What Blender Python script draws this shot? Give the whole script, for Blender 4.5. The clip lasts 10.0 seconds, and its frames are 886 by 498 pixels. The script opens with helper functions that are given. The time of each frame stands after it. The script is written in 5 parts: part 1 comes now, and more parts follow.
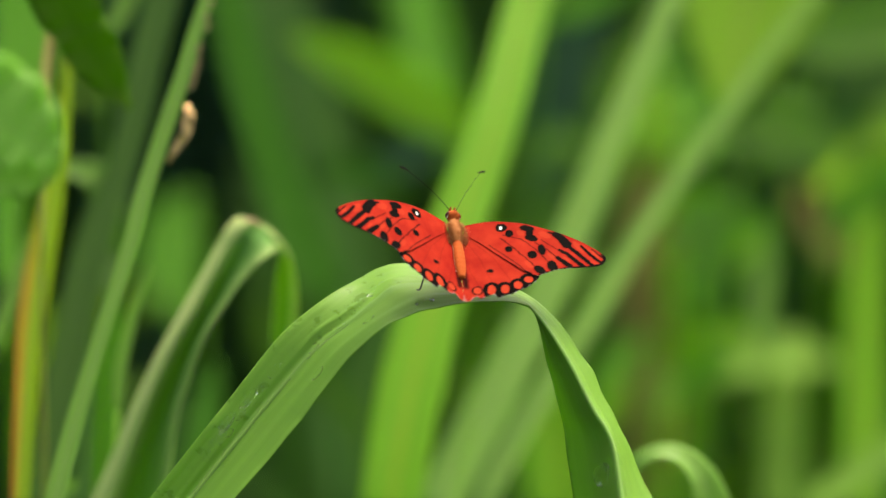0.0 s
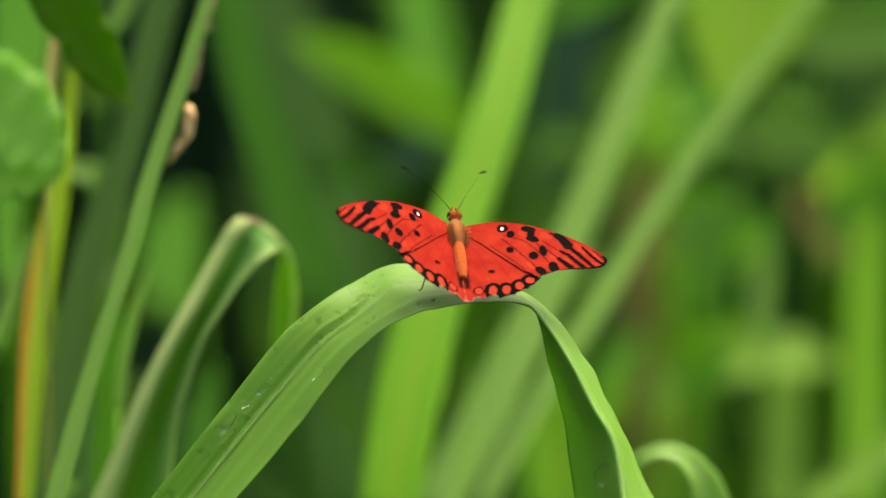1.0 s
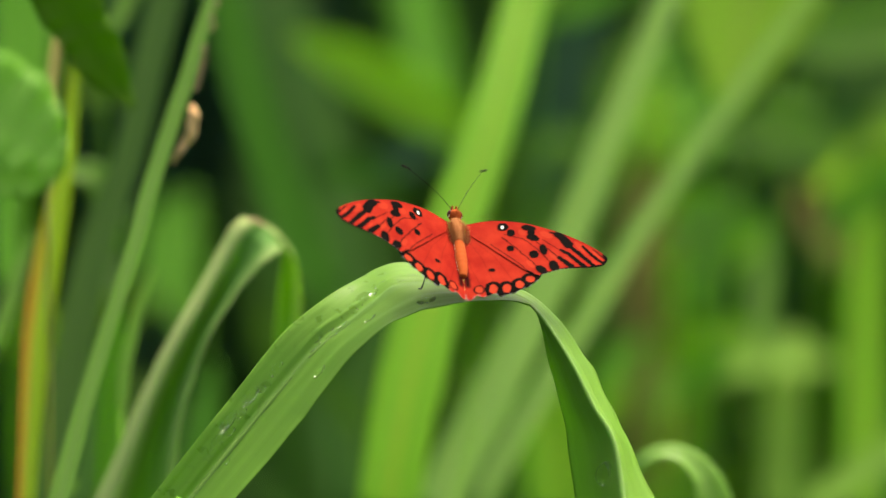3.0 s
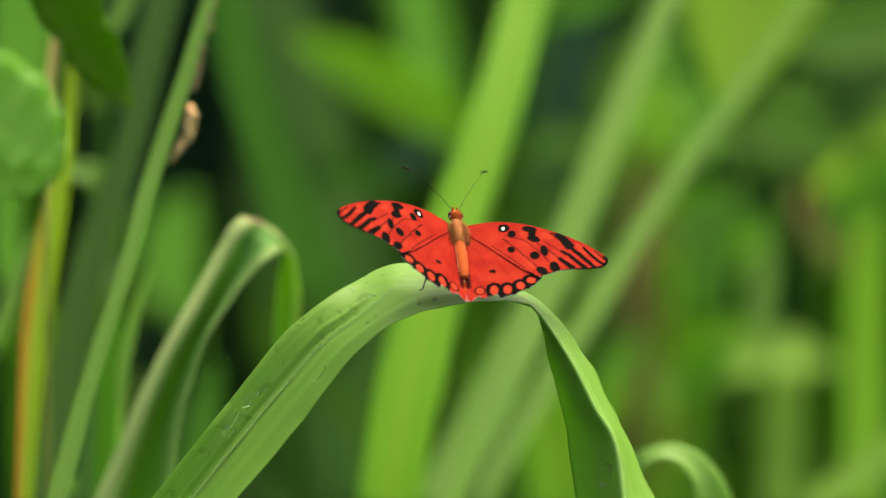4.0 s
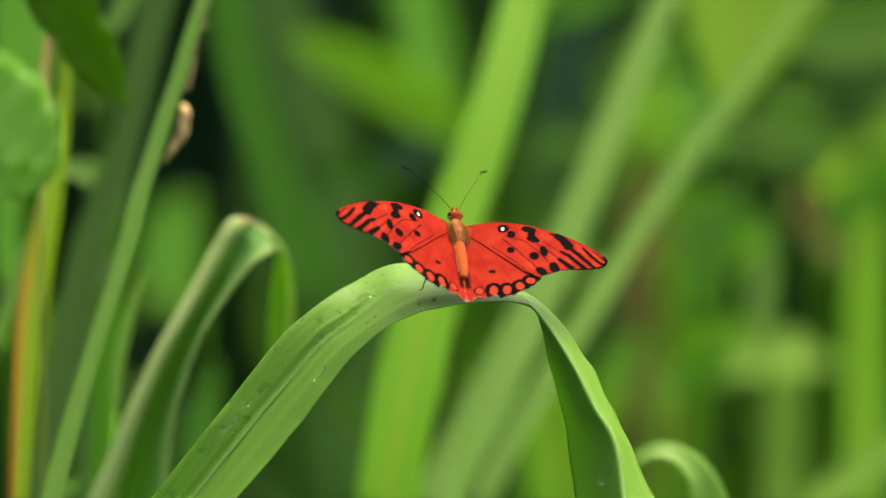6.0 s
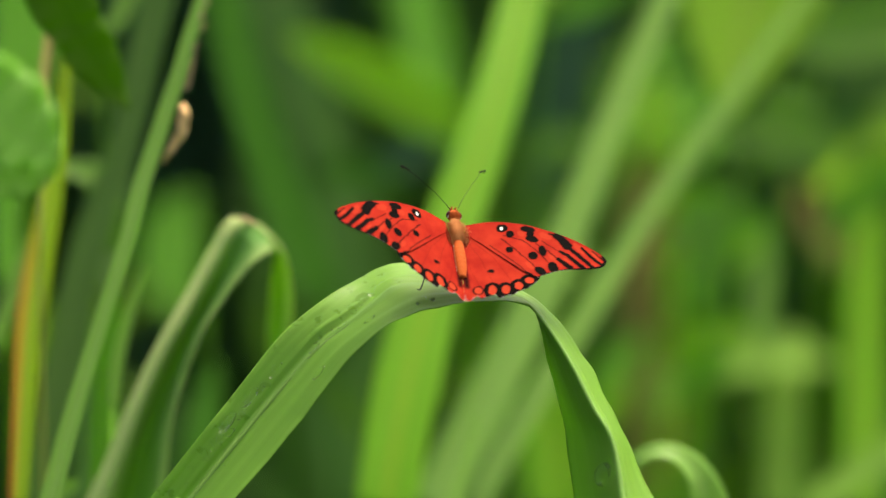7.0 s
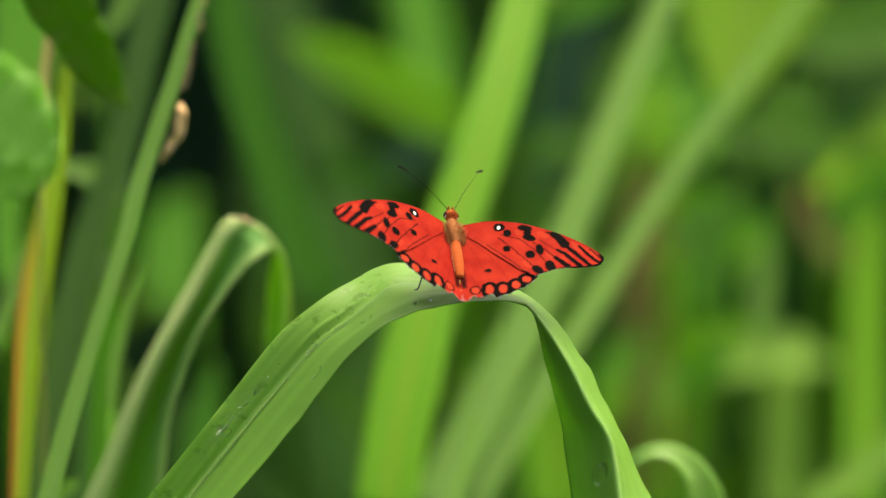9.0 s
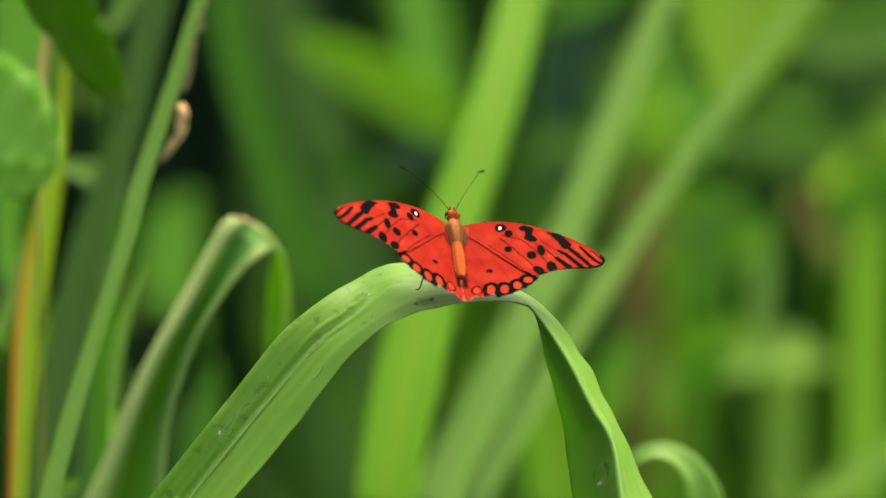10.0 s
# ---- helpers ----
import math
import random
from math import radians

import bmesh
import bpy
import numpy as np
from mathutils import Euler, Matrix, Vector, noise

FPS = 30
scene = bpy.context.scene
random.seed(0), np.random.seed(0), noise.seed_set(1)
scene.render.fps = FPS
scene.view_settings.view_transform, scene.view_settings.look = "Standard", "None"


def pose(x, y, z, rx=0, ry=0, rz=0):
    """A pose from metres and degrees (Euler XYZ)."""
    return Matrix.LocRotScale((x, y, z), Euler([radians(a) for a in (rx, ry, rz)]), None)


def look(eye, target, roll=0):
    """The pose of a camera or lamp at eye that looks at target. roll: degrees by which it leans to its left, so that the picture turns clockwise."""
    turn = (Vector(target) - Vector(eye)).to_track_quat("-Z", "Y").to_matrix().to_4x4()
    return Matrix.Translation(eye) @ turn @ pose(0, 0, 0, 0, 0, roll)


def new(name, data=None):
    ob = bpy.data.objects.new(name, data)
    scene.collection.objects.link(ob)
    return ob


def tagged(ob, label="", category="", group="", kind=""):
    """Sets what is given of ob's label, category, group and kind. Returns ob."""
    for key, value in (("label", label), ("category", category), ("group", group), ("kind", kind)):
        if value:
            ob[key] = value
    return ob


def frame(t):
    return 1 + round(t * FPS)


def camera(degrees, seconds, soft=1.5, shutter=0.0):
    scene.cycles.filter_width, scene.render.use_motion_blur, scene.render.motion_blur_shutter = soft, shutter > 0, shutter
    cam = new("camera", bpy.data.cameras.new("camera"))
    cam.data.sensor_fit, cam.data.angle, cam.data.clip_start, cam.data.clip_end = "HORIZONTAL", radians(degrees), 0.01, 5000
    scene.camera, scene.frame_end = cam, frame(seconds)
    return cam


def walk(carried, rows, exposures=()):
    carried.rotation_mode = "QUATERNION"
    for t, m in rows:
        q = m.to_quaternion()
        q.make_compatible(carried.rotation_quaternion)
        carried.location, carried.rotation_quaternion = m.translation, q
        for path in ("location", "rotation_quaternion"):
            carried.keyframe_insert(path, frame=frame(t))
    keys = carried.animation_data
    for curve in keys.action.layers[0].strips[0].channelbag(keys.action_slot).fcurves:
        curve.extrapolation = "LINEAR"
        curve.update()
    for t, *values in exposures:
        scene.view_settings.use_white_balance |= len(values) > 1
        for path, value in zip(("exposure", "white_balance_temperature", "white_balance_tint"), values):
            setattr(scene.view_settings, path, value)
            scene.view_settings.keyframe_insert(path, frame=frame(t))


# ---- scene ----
# The camera stands still: a long lens focused on the insect from 1.2 m away.
EYE = (0.0, -1.1738, 0.9995)
FOCUS = (0.0, 0.0, 0.75)
cam = camera(11.0, 10.0, soft=1.5)
cam.data.dof.use_dof = True
cam.data.dof.focus_distance = 1.2
cam.data.dof.aperture_fstop = 5.6
walk(cam, [(0, look(EYE, FOCUS)), (10, look(EYE, FOCUS))], exposures=((0, 1.52, 7600, 3), (10, 1.52, 7600, 3)))

# ---- daylight: bright overcast sky ----
world = bpy.data.worlds.new("sky")
scene.world = world
world.use_nodes = True
wn = world.node_tree
sky = wn.nodes.new("ShaderNodeTexSky")
sky.sky_type = "NISHITA"
sky.sun_disc = False
sky.sun_elevation = radians(69)
sky.sun_rotation = radians(45)
sky.dust_density = 8.0
sky.air_density = 0.7
wn.links.new(sky.outputs[0], wn.nodes["Background"].inputs[0])
wn.nodes["Background"].inputs[1].default_value = 0.15

sun_data = bpy.data.lights.new("sun", "SUN")
sun_data.energy = 1.4
sun_data.angle = radians(35)
sun_data.color = (1.0, 0.95, 0.86)
sun = new("sun", sun_data)
sun.matrix_world = look((1.0, 1.0, 4.2), (0, 0, 0.5))


# ---- materials ----
def material(name):
    m = bpy.data.materials.new(name)
    m.use_nodes = True
    t = m.node_tree
    t.nodes.clear()
    return m, t


def node(t, kind, **values):
    n = t.nodes.new(kind)
    for key, value in values.items():
        n.inputs[key.replace("_", " ")].default_value = value
    return n


def ramp(t, source, stops):
    n = t.nodes.new("ShaderNodeValToRGB")
    e = n.color_ramp.elements
    while len(e) < len(stops):
        e.new(0.5)
    for slot, (at, c) in zip(e, stops):
        slot.position = at
        slot.color = (*c, 1) if len(c) == 3 else c
    t.links.new(source, n.inputs[0])
    return n


def mixed(t, fac, a, b, blend="MIX"):
    n = t.nodes.new("ShaderNodeMix")
    n.data_type, n.blend_type = "RGBA", blend
    for slot, v in ((0, fac), (6, a), (7, b)):
        if isinstance(v, (int, float)):
            n.inputs[slot].default_value = v
        elif isinstance(v, tuple):
            n.inputs[slot].default_value = (*v, 1)
        else:
            t.links.new(v, n.inputs[slot])
    return n.outputs[2]


def maths(t, op, a, b=0.0):
    n = t.nodes.new("ShaderNodeMath")
    n.operation = op
    for slot, v in ((0, a), (1, b)):
        if isinstance(v, (int, float)):
            n.inputs[slot].default_value = v
        else:
            t.links.new(v, n.inputs[slot])
    return n.outputs[0]


def leaf_material(name, dark, light, rough=0.42, see_through=0.35, vein=0.35, rib=(0.3, 0.42, 0.16), dry=None, spec=0.22, shine=(0.36, 0.66, 0.04), wet=0.0, margin=None):
    """A living blade: lengthwise veins and a pale midrib from its UV map (x across, y along in metres), mottled, light shining through."""
    m, t = material(name)
    uv = t.nodes.new("ShaderNodeUVMap")
    split = t.nodes.new("ShaderNodeSeparateXYZ")
    t.links.new(uv.outputs[0], split.inputs[0])
    stretch = t.nodes.new("ShaderNodeMapping")
    stretch.inputs["Scale"].default_value = (1, 0.5, 1)
    t.links.new(uv.outputs[0], stretch.inputs[0])
    fine = node(t, "ShaderNodeTexNoise", Scale=38.0, Detail=3.0, Roughness=0.6)
    t.links.new(stretch.outputs[0], fine.inputs["Vector"])
    coarse = node(t, "ShaderNodeTexNoise", Scale=9.0, Detail=2.0)
    t.links.new(stretch.outputs[0], coarse.inputs["Vector"])
    place = t.nodes.new("ShaderNodeTexCoord")
    blotch = node(t, "ShaderNodeTexNoise", Scale=55.0, Detail=4.0, Roughness=0.6)
    t.links.new(place.outputs["Object"], blotch.inputs["Vector"])
    info = t.nodes.new("ShaderNodeObjectInfo")
    tone = mixed(t, blotch.outputs[0], dark, light)
    tone = mixed(t, maths(t, "MULTIPLY", ramp(t, coarse.outputs[0], ((0.35, (0, 0, 0)), (0.65, (1, 1, 1)))).outputs[0], 0.4), tone, light)
    streak = ramp(t, fine.outputs[0], ((0.4, (0, 0, 0)), (0.62, (1, 1, 1)))).outputs[0]
    tone = mixed(t, maths(t, "MULTIPLY", streak, vein), tone, tuple(min(1, c * 1.7 + 0.01) for c in light))
    tone = mixed(t, maths(t, "MULTIPLY", info.outputs["Random"], 0.3), tone, tuple(c * 0.75 for c in dark))
    middle = maths(t, "ABSOLUTE", maths(t, "SUBTRACT", split.outputs[0], 0.5))
    rib_mask = ramp(t, middle, ((0.0, (1, 1, 1)), (0.035, (0.5, 0.5, 0.5)), (0.06, (0, 0, 0)))).outputs[0]
    tone = mixed(t, maths(t, "MULTIPLY", rib_mask, 0.75), tone, rib)
    # pale margins, brightened in colour to show light on the rolled flanges
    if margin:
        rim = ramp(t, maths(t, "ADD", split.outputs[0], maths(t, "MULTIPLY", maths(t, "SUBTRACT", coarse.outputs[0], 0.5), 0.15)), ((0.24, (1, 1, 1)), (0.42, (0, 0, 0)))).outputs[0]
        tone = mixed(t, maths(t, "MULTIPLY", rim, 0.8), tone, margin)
        lit_hem = ramp(t, split.outputs[0], ((0.76, (0, 0, 0)), (0.95, (1, 1, 1)))).outputs[0]
        tone = mixed(t, maths(t, "MULTIPLY", lit_hem, 0.4), tone, margin)
    if dry:
        edge, colour, much = dry
        wobble = maths(t, "ADD", split.outputs[0], maths(t, "MULTIPLY", maths(t, "SUBTRACT", coarse.outputs[0], 0.5), 0.5))
        side = ramp(t, wobble if edge == "low" else maths(t, "SUBTRACT", 1.0, wobble), ((0.10, (1, 1, 1)), (0.36, (0, 0, 0)))).outputs[0]
        low = ramp(t, split.outputs[1], ((0.07, (1, 1, 1)), (0.10, (0.1, 0.1, 0.1)))).outputs[0]
        tone = mixed(t, maths(t, "MULTIPLY", maths(t, "MULTIPLY", side, low), much), tone, colour)
    damp = node(t, "ShaderNodeTexNoise", Scale=290.0, Detail=3.0, Roughness=0.55)
    t.links.new(place.outputs["Object"], damp.inputs["Vector"])
    half = ramp(t, split.outputs[0], ((0.42, (1, 1, 1)), (0.55, (0, 0, 0)))).outputs[0]
    before_bend = ramp(t, split.outputs[1], ((0.085, (1, 1, 1)), (0.105, (0, 0, 0)))).outputs[0]
    half = maths(t, "MULTIPLY", half, before_bend)
    puddle = maths(t, "MULTIPLY", maths(t, "MULTIPLY", ramp(t, damp.outputs[0], ((0.56, (0, 0, 0)), (0.66, (1, 1, 1)))).outputs[0], half), wet)
    tone = mixed(t, maths(t, "MULTIPLY", puddle, 0.6), tone, tuple(c * 0.5 for c in dark))
    relief = node(t, "ShaderNodeBump", Strength=0.2, Distance=0.0004)
    t.links.new(maths(t, "ADD", fine.outputs[0], maths(t, "MULTIPLY", rib_mask, 0.3)), relief.inputs["Height"])
    skin = node(t, "ShaderNodeBsdfPrincipled", Roughness=rough)
    skin.inputs["Specular IOR Level"].default_value = spec
    t.links.new(maths(t, "SUBTRACT", rough, maths(t, "MULTIPLY", puddle, 0.3)), skin.inputs["Roughness"])
    t.links.new(tone, skin.inputs["Base Color"])
    t.links.new(relief.outputs[0], skin.inputs["Normal"])
    glow = t.nodes.new("ShaderNodeBsdfTranslucent")
    t.links.new(mixed(t, 0.7, tone, shine), glow.inputs[0])
    both = t.nodes.new("ShaderNodeMixShader")
    both.inputs[0].default_value = see_through
    t.links.new(skin.outputs[0], both.inputs[1])
    t.links.new(glow.outputs[0], both.inputs[2])
    out = t.nodes.new("ShaderNodeOutputMaterial")
    t.links.new(both.outputs[0], out.inputs[0])
    return m


def plain_material(name, a, b, scale=40.0, rough=0.7, bump=0.3, distance=0.001, spec=0.4, sheen=0.0):
    m, t = material(name)
    place = t.nodes.new("ShaderNodeTexCoord")
    big = node(t, "ShaderNodeTexNoise", Scale=scale * 0.25, Detail=3.0)
    small = node(t, "ShaderNodeTexNoise", Scale=scale * 3, Detail=5.0, Roughness=0.65)
    for n in (big, small):
        t.links.new(place.outputs["Object"], n.inputs["Vector"])
    tone = mixed(t, small.outputs[0], a, b)
    tone = mixed(t, maths(t, "MULTIPLY", big.outputs[0], 0.5), tone, tuple(c * 0.6 for c in a))
    relief = node(t, "ShaderNodeBump", Strength=bump, Distance=distance)
    t.links.new(small.outputs[0], relief.inputs["Height"])
    skin = node(t, "ShaderNodeBsdfPrincipled", Roughness=rough)
    skin.inputs["Specular IOR Level"].default_value = spec
    skin.inputs["Sheen Weight"].default_value = sheen
    t.links.new(tone, skin.inputs["Base Color"])
    t.links.new(relief.outputs[0], skin.inputs["Normal"])
    out = t.nodes.new("ShaderNodeOutputMaterial")
    t.links.new(skin.outputs[0], out.inputs[0])
    return m


def wing_material():
    """Scale-covered wing: the pigment attribute gives black (r, with the shadow beside the abdomen), white (g) and
    paler orange (b).
    """
    m, t = material("butterfly_wing_scales")
    pig = t.nodes.new("ShaderNodeAttribute")
    pig.attribute_name = "pigment"
    rgb = t.nodes.new("ShaderNodeSeparateColor")
    t.links.new(pig.outputs["Color"], rgb.inputs[0])
    place = t.nodes.new("ShaderNodeTexCoord")
    big = node(t, "ShaderNodeTexNoise", Scale=160.0, Detail=3.0)
    small = node(t, "ShaderNodeTexNoise", Scale=2600.0, Detail=3.0)
    for n in (big, small):
        t.links.new(place.outputs["Object"], n.inputs["Vector"])
    tone = mixed(t, ramp(t, big.outputs[0], ((0.32, (0, 0, 0)), (0.68, (1, 1, 1)))).outputs[0], (0.205, 0.0095, 0.0065), (0.315, 0.025, 0.012))
    tone = mixed(t, maths(t, "MULTIPLY", small.outputs[0], 0.35), tone, (0.30, 0.011, 0.008))
    tone = mixed(t, rgb.outputs[2], tone, (0.38, 0.045, 0.019))
    tone = mixed(t, rgb.outputs[0], tone, (0.002, 0.0012, 0.001))
    tone = mixed(t, rgb.outputs[1], tone, (0.85, 0.82, 0.78))
    relief = node(t, "ShaderNodeBump", Strength=0.25, Distance=0.0001)
    t.links.new(small.outputs[0], relief.inputs["Height"])
    skin = node(t, "ShaderNodeBsdfPrincipled", Roughness=0.7)
    skin.inputs["Specular IOR Level"].default_value = 0.02
    t.links.new(tone, skin.inputs["Base Color"])
    t.links.new(relief.outputs[0], skin.inputs["Normal"])
    glow = t.nodes.new("ShaderNodeBsdfTranslucent")
    t.links.new(tone, glow.inputs[0])
    both = t.nodes.new("ShaderNodeMixShader")
    both.inputs[0].default_value = 0.2
    t.links.new(skin.outputs[0], both.inputs[1])
    t.links.new(glow.outputs[0], both.inputs[2])
    out = t.nodes.new("ShaderNodeOutputMaterial")
    t.links.new(both.outputs[0], out.inputs[0])
    return m


def water_material():
    m, t = material("water_drop")
    skin = node(t, "ShaderNodeBsdfPrincipled", Roughness=0.1, IOR=1.33)
    skin.inputs["Specular IOR Level"].default_value = 0.1
    skin.inputs["Transmission Weight"].default_value = 1.0
    skin.inputs["Base Color"].default_value = (0.9, 0.97, 0.82, 1)
    clear = t.nodes.new("ShaderNodeBsdfTransparent")
    both = t.nodes.new("ShaderNodeMixShader")
    both.inputs[0].default_value = 0.45
    t.links.new(clear.outputs[0], both.inputs[1])
    t.links.new(skin.outputs[0], both.inputs[2])
    out = t.nodes.new("ShaderNodeOutputMaterial")
    t.links.new(both.outputs[0], out.inputs[0])
    return m


MAT = {
    "perch": leaf_material("perch_leaf", (0.124, 0.288, 0.027), (0.168, 0.34, 0.038), rough=0.48, see_through=0.38, vein=0.1, spec=0.42, rib=(0.16, 0.31, 0.07), wet=1.0, shine=(0.36, 0.7, 0.02)),
    "sunny": leaf_material("sunny_leaf", (0.195, 0.38, 0.06), (0.26, 0.46, 0.09), see_through=0.5, spec=0.08, rough=0.6, rib=(0.3, 0.45, 0.1), shine=(0.40, 0.62, 0.10)),
    "lime": leaf_material("lime_leaf", (0.20, 0.41, 0.035), (0.27, 0.49, 0.055), see_through=0.55, spec=0.1, rib=(0.3, 0.42, 0.08), shine=(0.42, 0.6, 0.12)),
    "fresh": leaf_material("fresh_leaf", (0.13, 0.36, 0.020), (0.19, 0.43, 0.03), see_through=0.62, rib=(0.45, 0.46, 0.05), shine=(0.44, 0.71, 0.04)),
    "green": leaf_material("green_leaf", (0.068, 0.245, 0.014), (0.106, 0.32, 0.023), see_through=0.55),
    "pale": leaf_material("pale_leaf", (0.145, 0.295, 0.055), (0.205, 0.37, 0.085), rough=0.35, see_through=0.5),
    "milky": leaf_material("milky_leaf", (0.16, 0.37, 0.065), (0.22, 0.44, 0.095), rough=0.5, see_through=0.6, rib=(0.18, 0.39, 0.08), shine=(0.38, 0.66, 0.11)),
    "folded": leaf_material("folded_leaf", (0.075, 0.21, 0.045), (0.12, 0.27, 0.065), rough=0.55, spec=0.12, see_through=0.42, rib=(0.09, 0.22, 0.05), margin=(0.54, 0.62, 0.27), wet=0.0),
    # dull and deep: greens darkened so that blades look half shaded
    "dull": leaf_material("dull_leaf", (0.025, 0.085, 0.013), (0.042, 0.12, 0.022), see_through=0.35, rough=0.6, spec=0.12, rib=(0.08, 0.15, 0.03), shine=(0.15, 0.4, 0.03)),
    "deep": leaf_material("shade_darkened_leaf", (0.026, 0.11, 0.009), (0.042, 0.15, 0.014), see_through=0.3, rough=0.6, spec=0.06, rib=(0.06, 0.15, 0.01), shine=(0.18, 0.40, 0.02)),
    "mist": leaf_material("mist_leaf", (0.085, 0.20, 0.03), (0.126, 0.26, 0.045), see_through=0.45, rib=(0.12, 0.2, 0.06)),
    # dark and bluish: the deep shade of the thicket is put into this colour
    "shade": leaf_material("painted_shade_leaf", (0.031, 0.082, 0.046), (0.05, 0.114, 0.064), see_through=0.25, rough=0.6, spec=0.15, rib=(0.06, 0.11, 0.02), shine=(0.10, 0.36, 0.08)),
    "olive": leaf_material("olive_leaf", (0.055, 0.15, 0.008), (0.085, 0.19, 0.014), see_through=0.45, rough=0.6, spec=0.12, rib=(0.06, 0.15, 0.01), shine=(0.2, 0.42, 0.02)),
    "slate": leaf_material("slate_leaf", (0.042, 0.105, 0.02), (0.066, 0.14, 0.03), see_through=0.35, spec=0.15, rib=(0.09, 0.16, 0.045), shine=(0.24, 0.46, 0.06)),
    "reedy": leaf_material("reedy_leaf", (0.14, 0.31, 0.05), (0.21, 0.38, 0.075), see_through=0.5, rib=(0.18, 0.32, 0.07)),
    "straw": leaf_material("straw_leaf", (0.28, 0.25, 0.08), (0.38, 0.32, 0.13), see_through=0.45, rib=(0.3, 0.28, 0.1)),
    "yellow": leaf_material("yellowing_leaf", (0.17, 0.36, 0.012), (0.30, 0.44, 0.02), see_through=0.6, dry=("low", (0.58, 0.16, 0.04), 0.95), shine=(0.50, 0.68, 0.03)),
    "russet": leaf_material("russet_leaf", (0.08, 0.085, 0.02), (0.125, 0.12, 0.033), see_through=0.3, spec=0.06, rough=0.65, rib=(0.16, 0.12, 0.05), shine=(0.3, 0.26, 0.06)),
    "rib": plain_material("pale_midrib", (0.14, 0.28, 0.05), (0.19, 0.33, 0.07), scale=200, rough=0.65, bump=0.1, spec=0.15),
    "husk": plain_material("dry_husk", (0.74, 0.47, 0.19), (0.84, 0.60, 0.30), scale=300, bump=0.6),
    "fleck": plain_material("dry_fleck", (0.42, 0.32, 0.16), (0.56, 0.42, 0.24), scale=400),
    # soil tone lowered to include the shade beneath the plants
    "soil": plain_material("mossy_soil", (0.016, 0.020, 0.011), (0.032, 0.04, 0.02), scale=12, rough=0.9, bump=0.8, distance=0.02),
    "wing": wing_material(),
    "thorax": plain_material("orange_brown_fur", (0.42, 0.14, 0.038), (0.66, 0.28, 0.085), scale=900, rough=0.8, bump=0.8, distance=0.0002),
    "abdomen": plain_material("orange_abdomen", (0.27, 0.048, 0.010), (0.44, 0.095, 0.02), scale=1200, rough=0.85, bump=0.6, distance=0.0001, spec=0.1),
    "eye": plain_material("dark_red_eye", (0.045, 0.008, 0.006), (0.08, 0.014, 0.01), scale=2000, rough=0.35, bump=0.1, distance=0.00005, spec=0.12),
    "black": plain_material("black_chitin", (0.012, 0.010, 0.009), (0.025, 0.02, 0.018), scale=1500, rough=0.45),
    "antenna": plain_material("brown_black_antenna", (0.010, 0.008, 0.005), (0.02, 0.015, 0.008), scale=1500, rough=0.7, spec=0.1),
    "cream": plain_material("cream_scales", (0.75, 0.68, 0.55), (0.85, 0.80, 0.68), scale=1500, rough=0.7),
    "water": water_material(),
}


# ---- shared builders ----
def mesh_object(name, verts, faces, mat, parent=None, label="", uvs=None, smooth=True):
    me = bpy.data.meshes.new(name)
    me.from_pydata([tuple(v) for v in verts], [], [tuple(f) for f in faces])
    if uvs is not None:
        layer = me.uv_layers.new(name="UVMap")
        for loop in me.loops:
            layer.data[loop.index].uv = uvs[loop.vertex_index]
    me.materials.append(mat)
    if smooth:
        me.polygons.foreach_set("use_smooth", [True] * len(me.polygons))
    me.update()
    ob = new(name, me)
    if parent:
        ob.parent = parent
    return tagged(ob, label=label)


def empty(name, at, label, category, group="", kind=""):
    ob = new(name)
    ob.empty_display_size = 0.02
    ob.location = at
    return tagged(ob, label, category, group, kind)


def glide(points, n):
    """n + 1 places along the smooth curve through the points."""
    p = np.array(points, float)
    p = np.vstack([2 * p[0] - p[1], p, 2 * p[-1] - p[-2]])
    out = []
    for x in np.linspace(0, len(p) - 3 - 1e-9, n + 1):
        i = int(x)
        f = x - i
        a, b, c, d = p[i:i + 4]
        out.append(0.5 * (2 * b + (c - a) * f + (2 * a - 5 * b + 4 * c - d) * f * f + (3 * b - a - 3 * c + d) * f ** 3))
    return np.array(out)


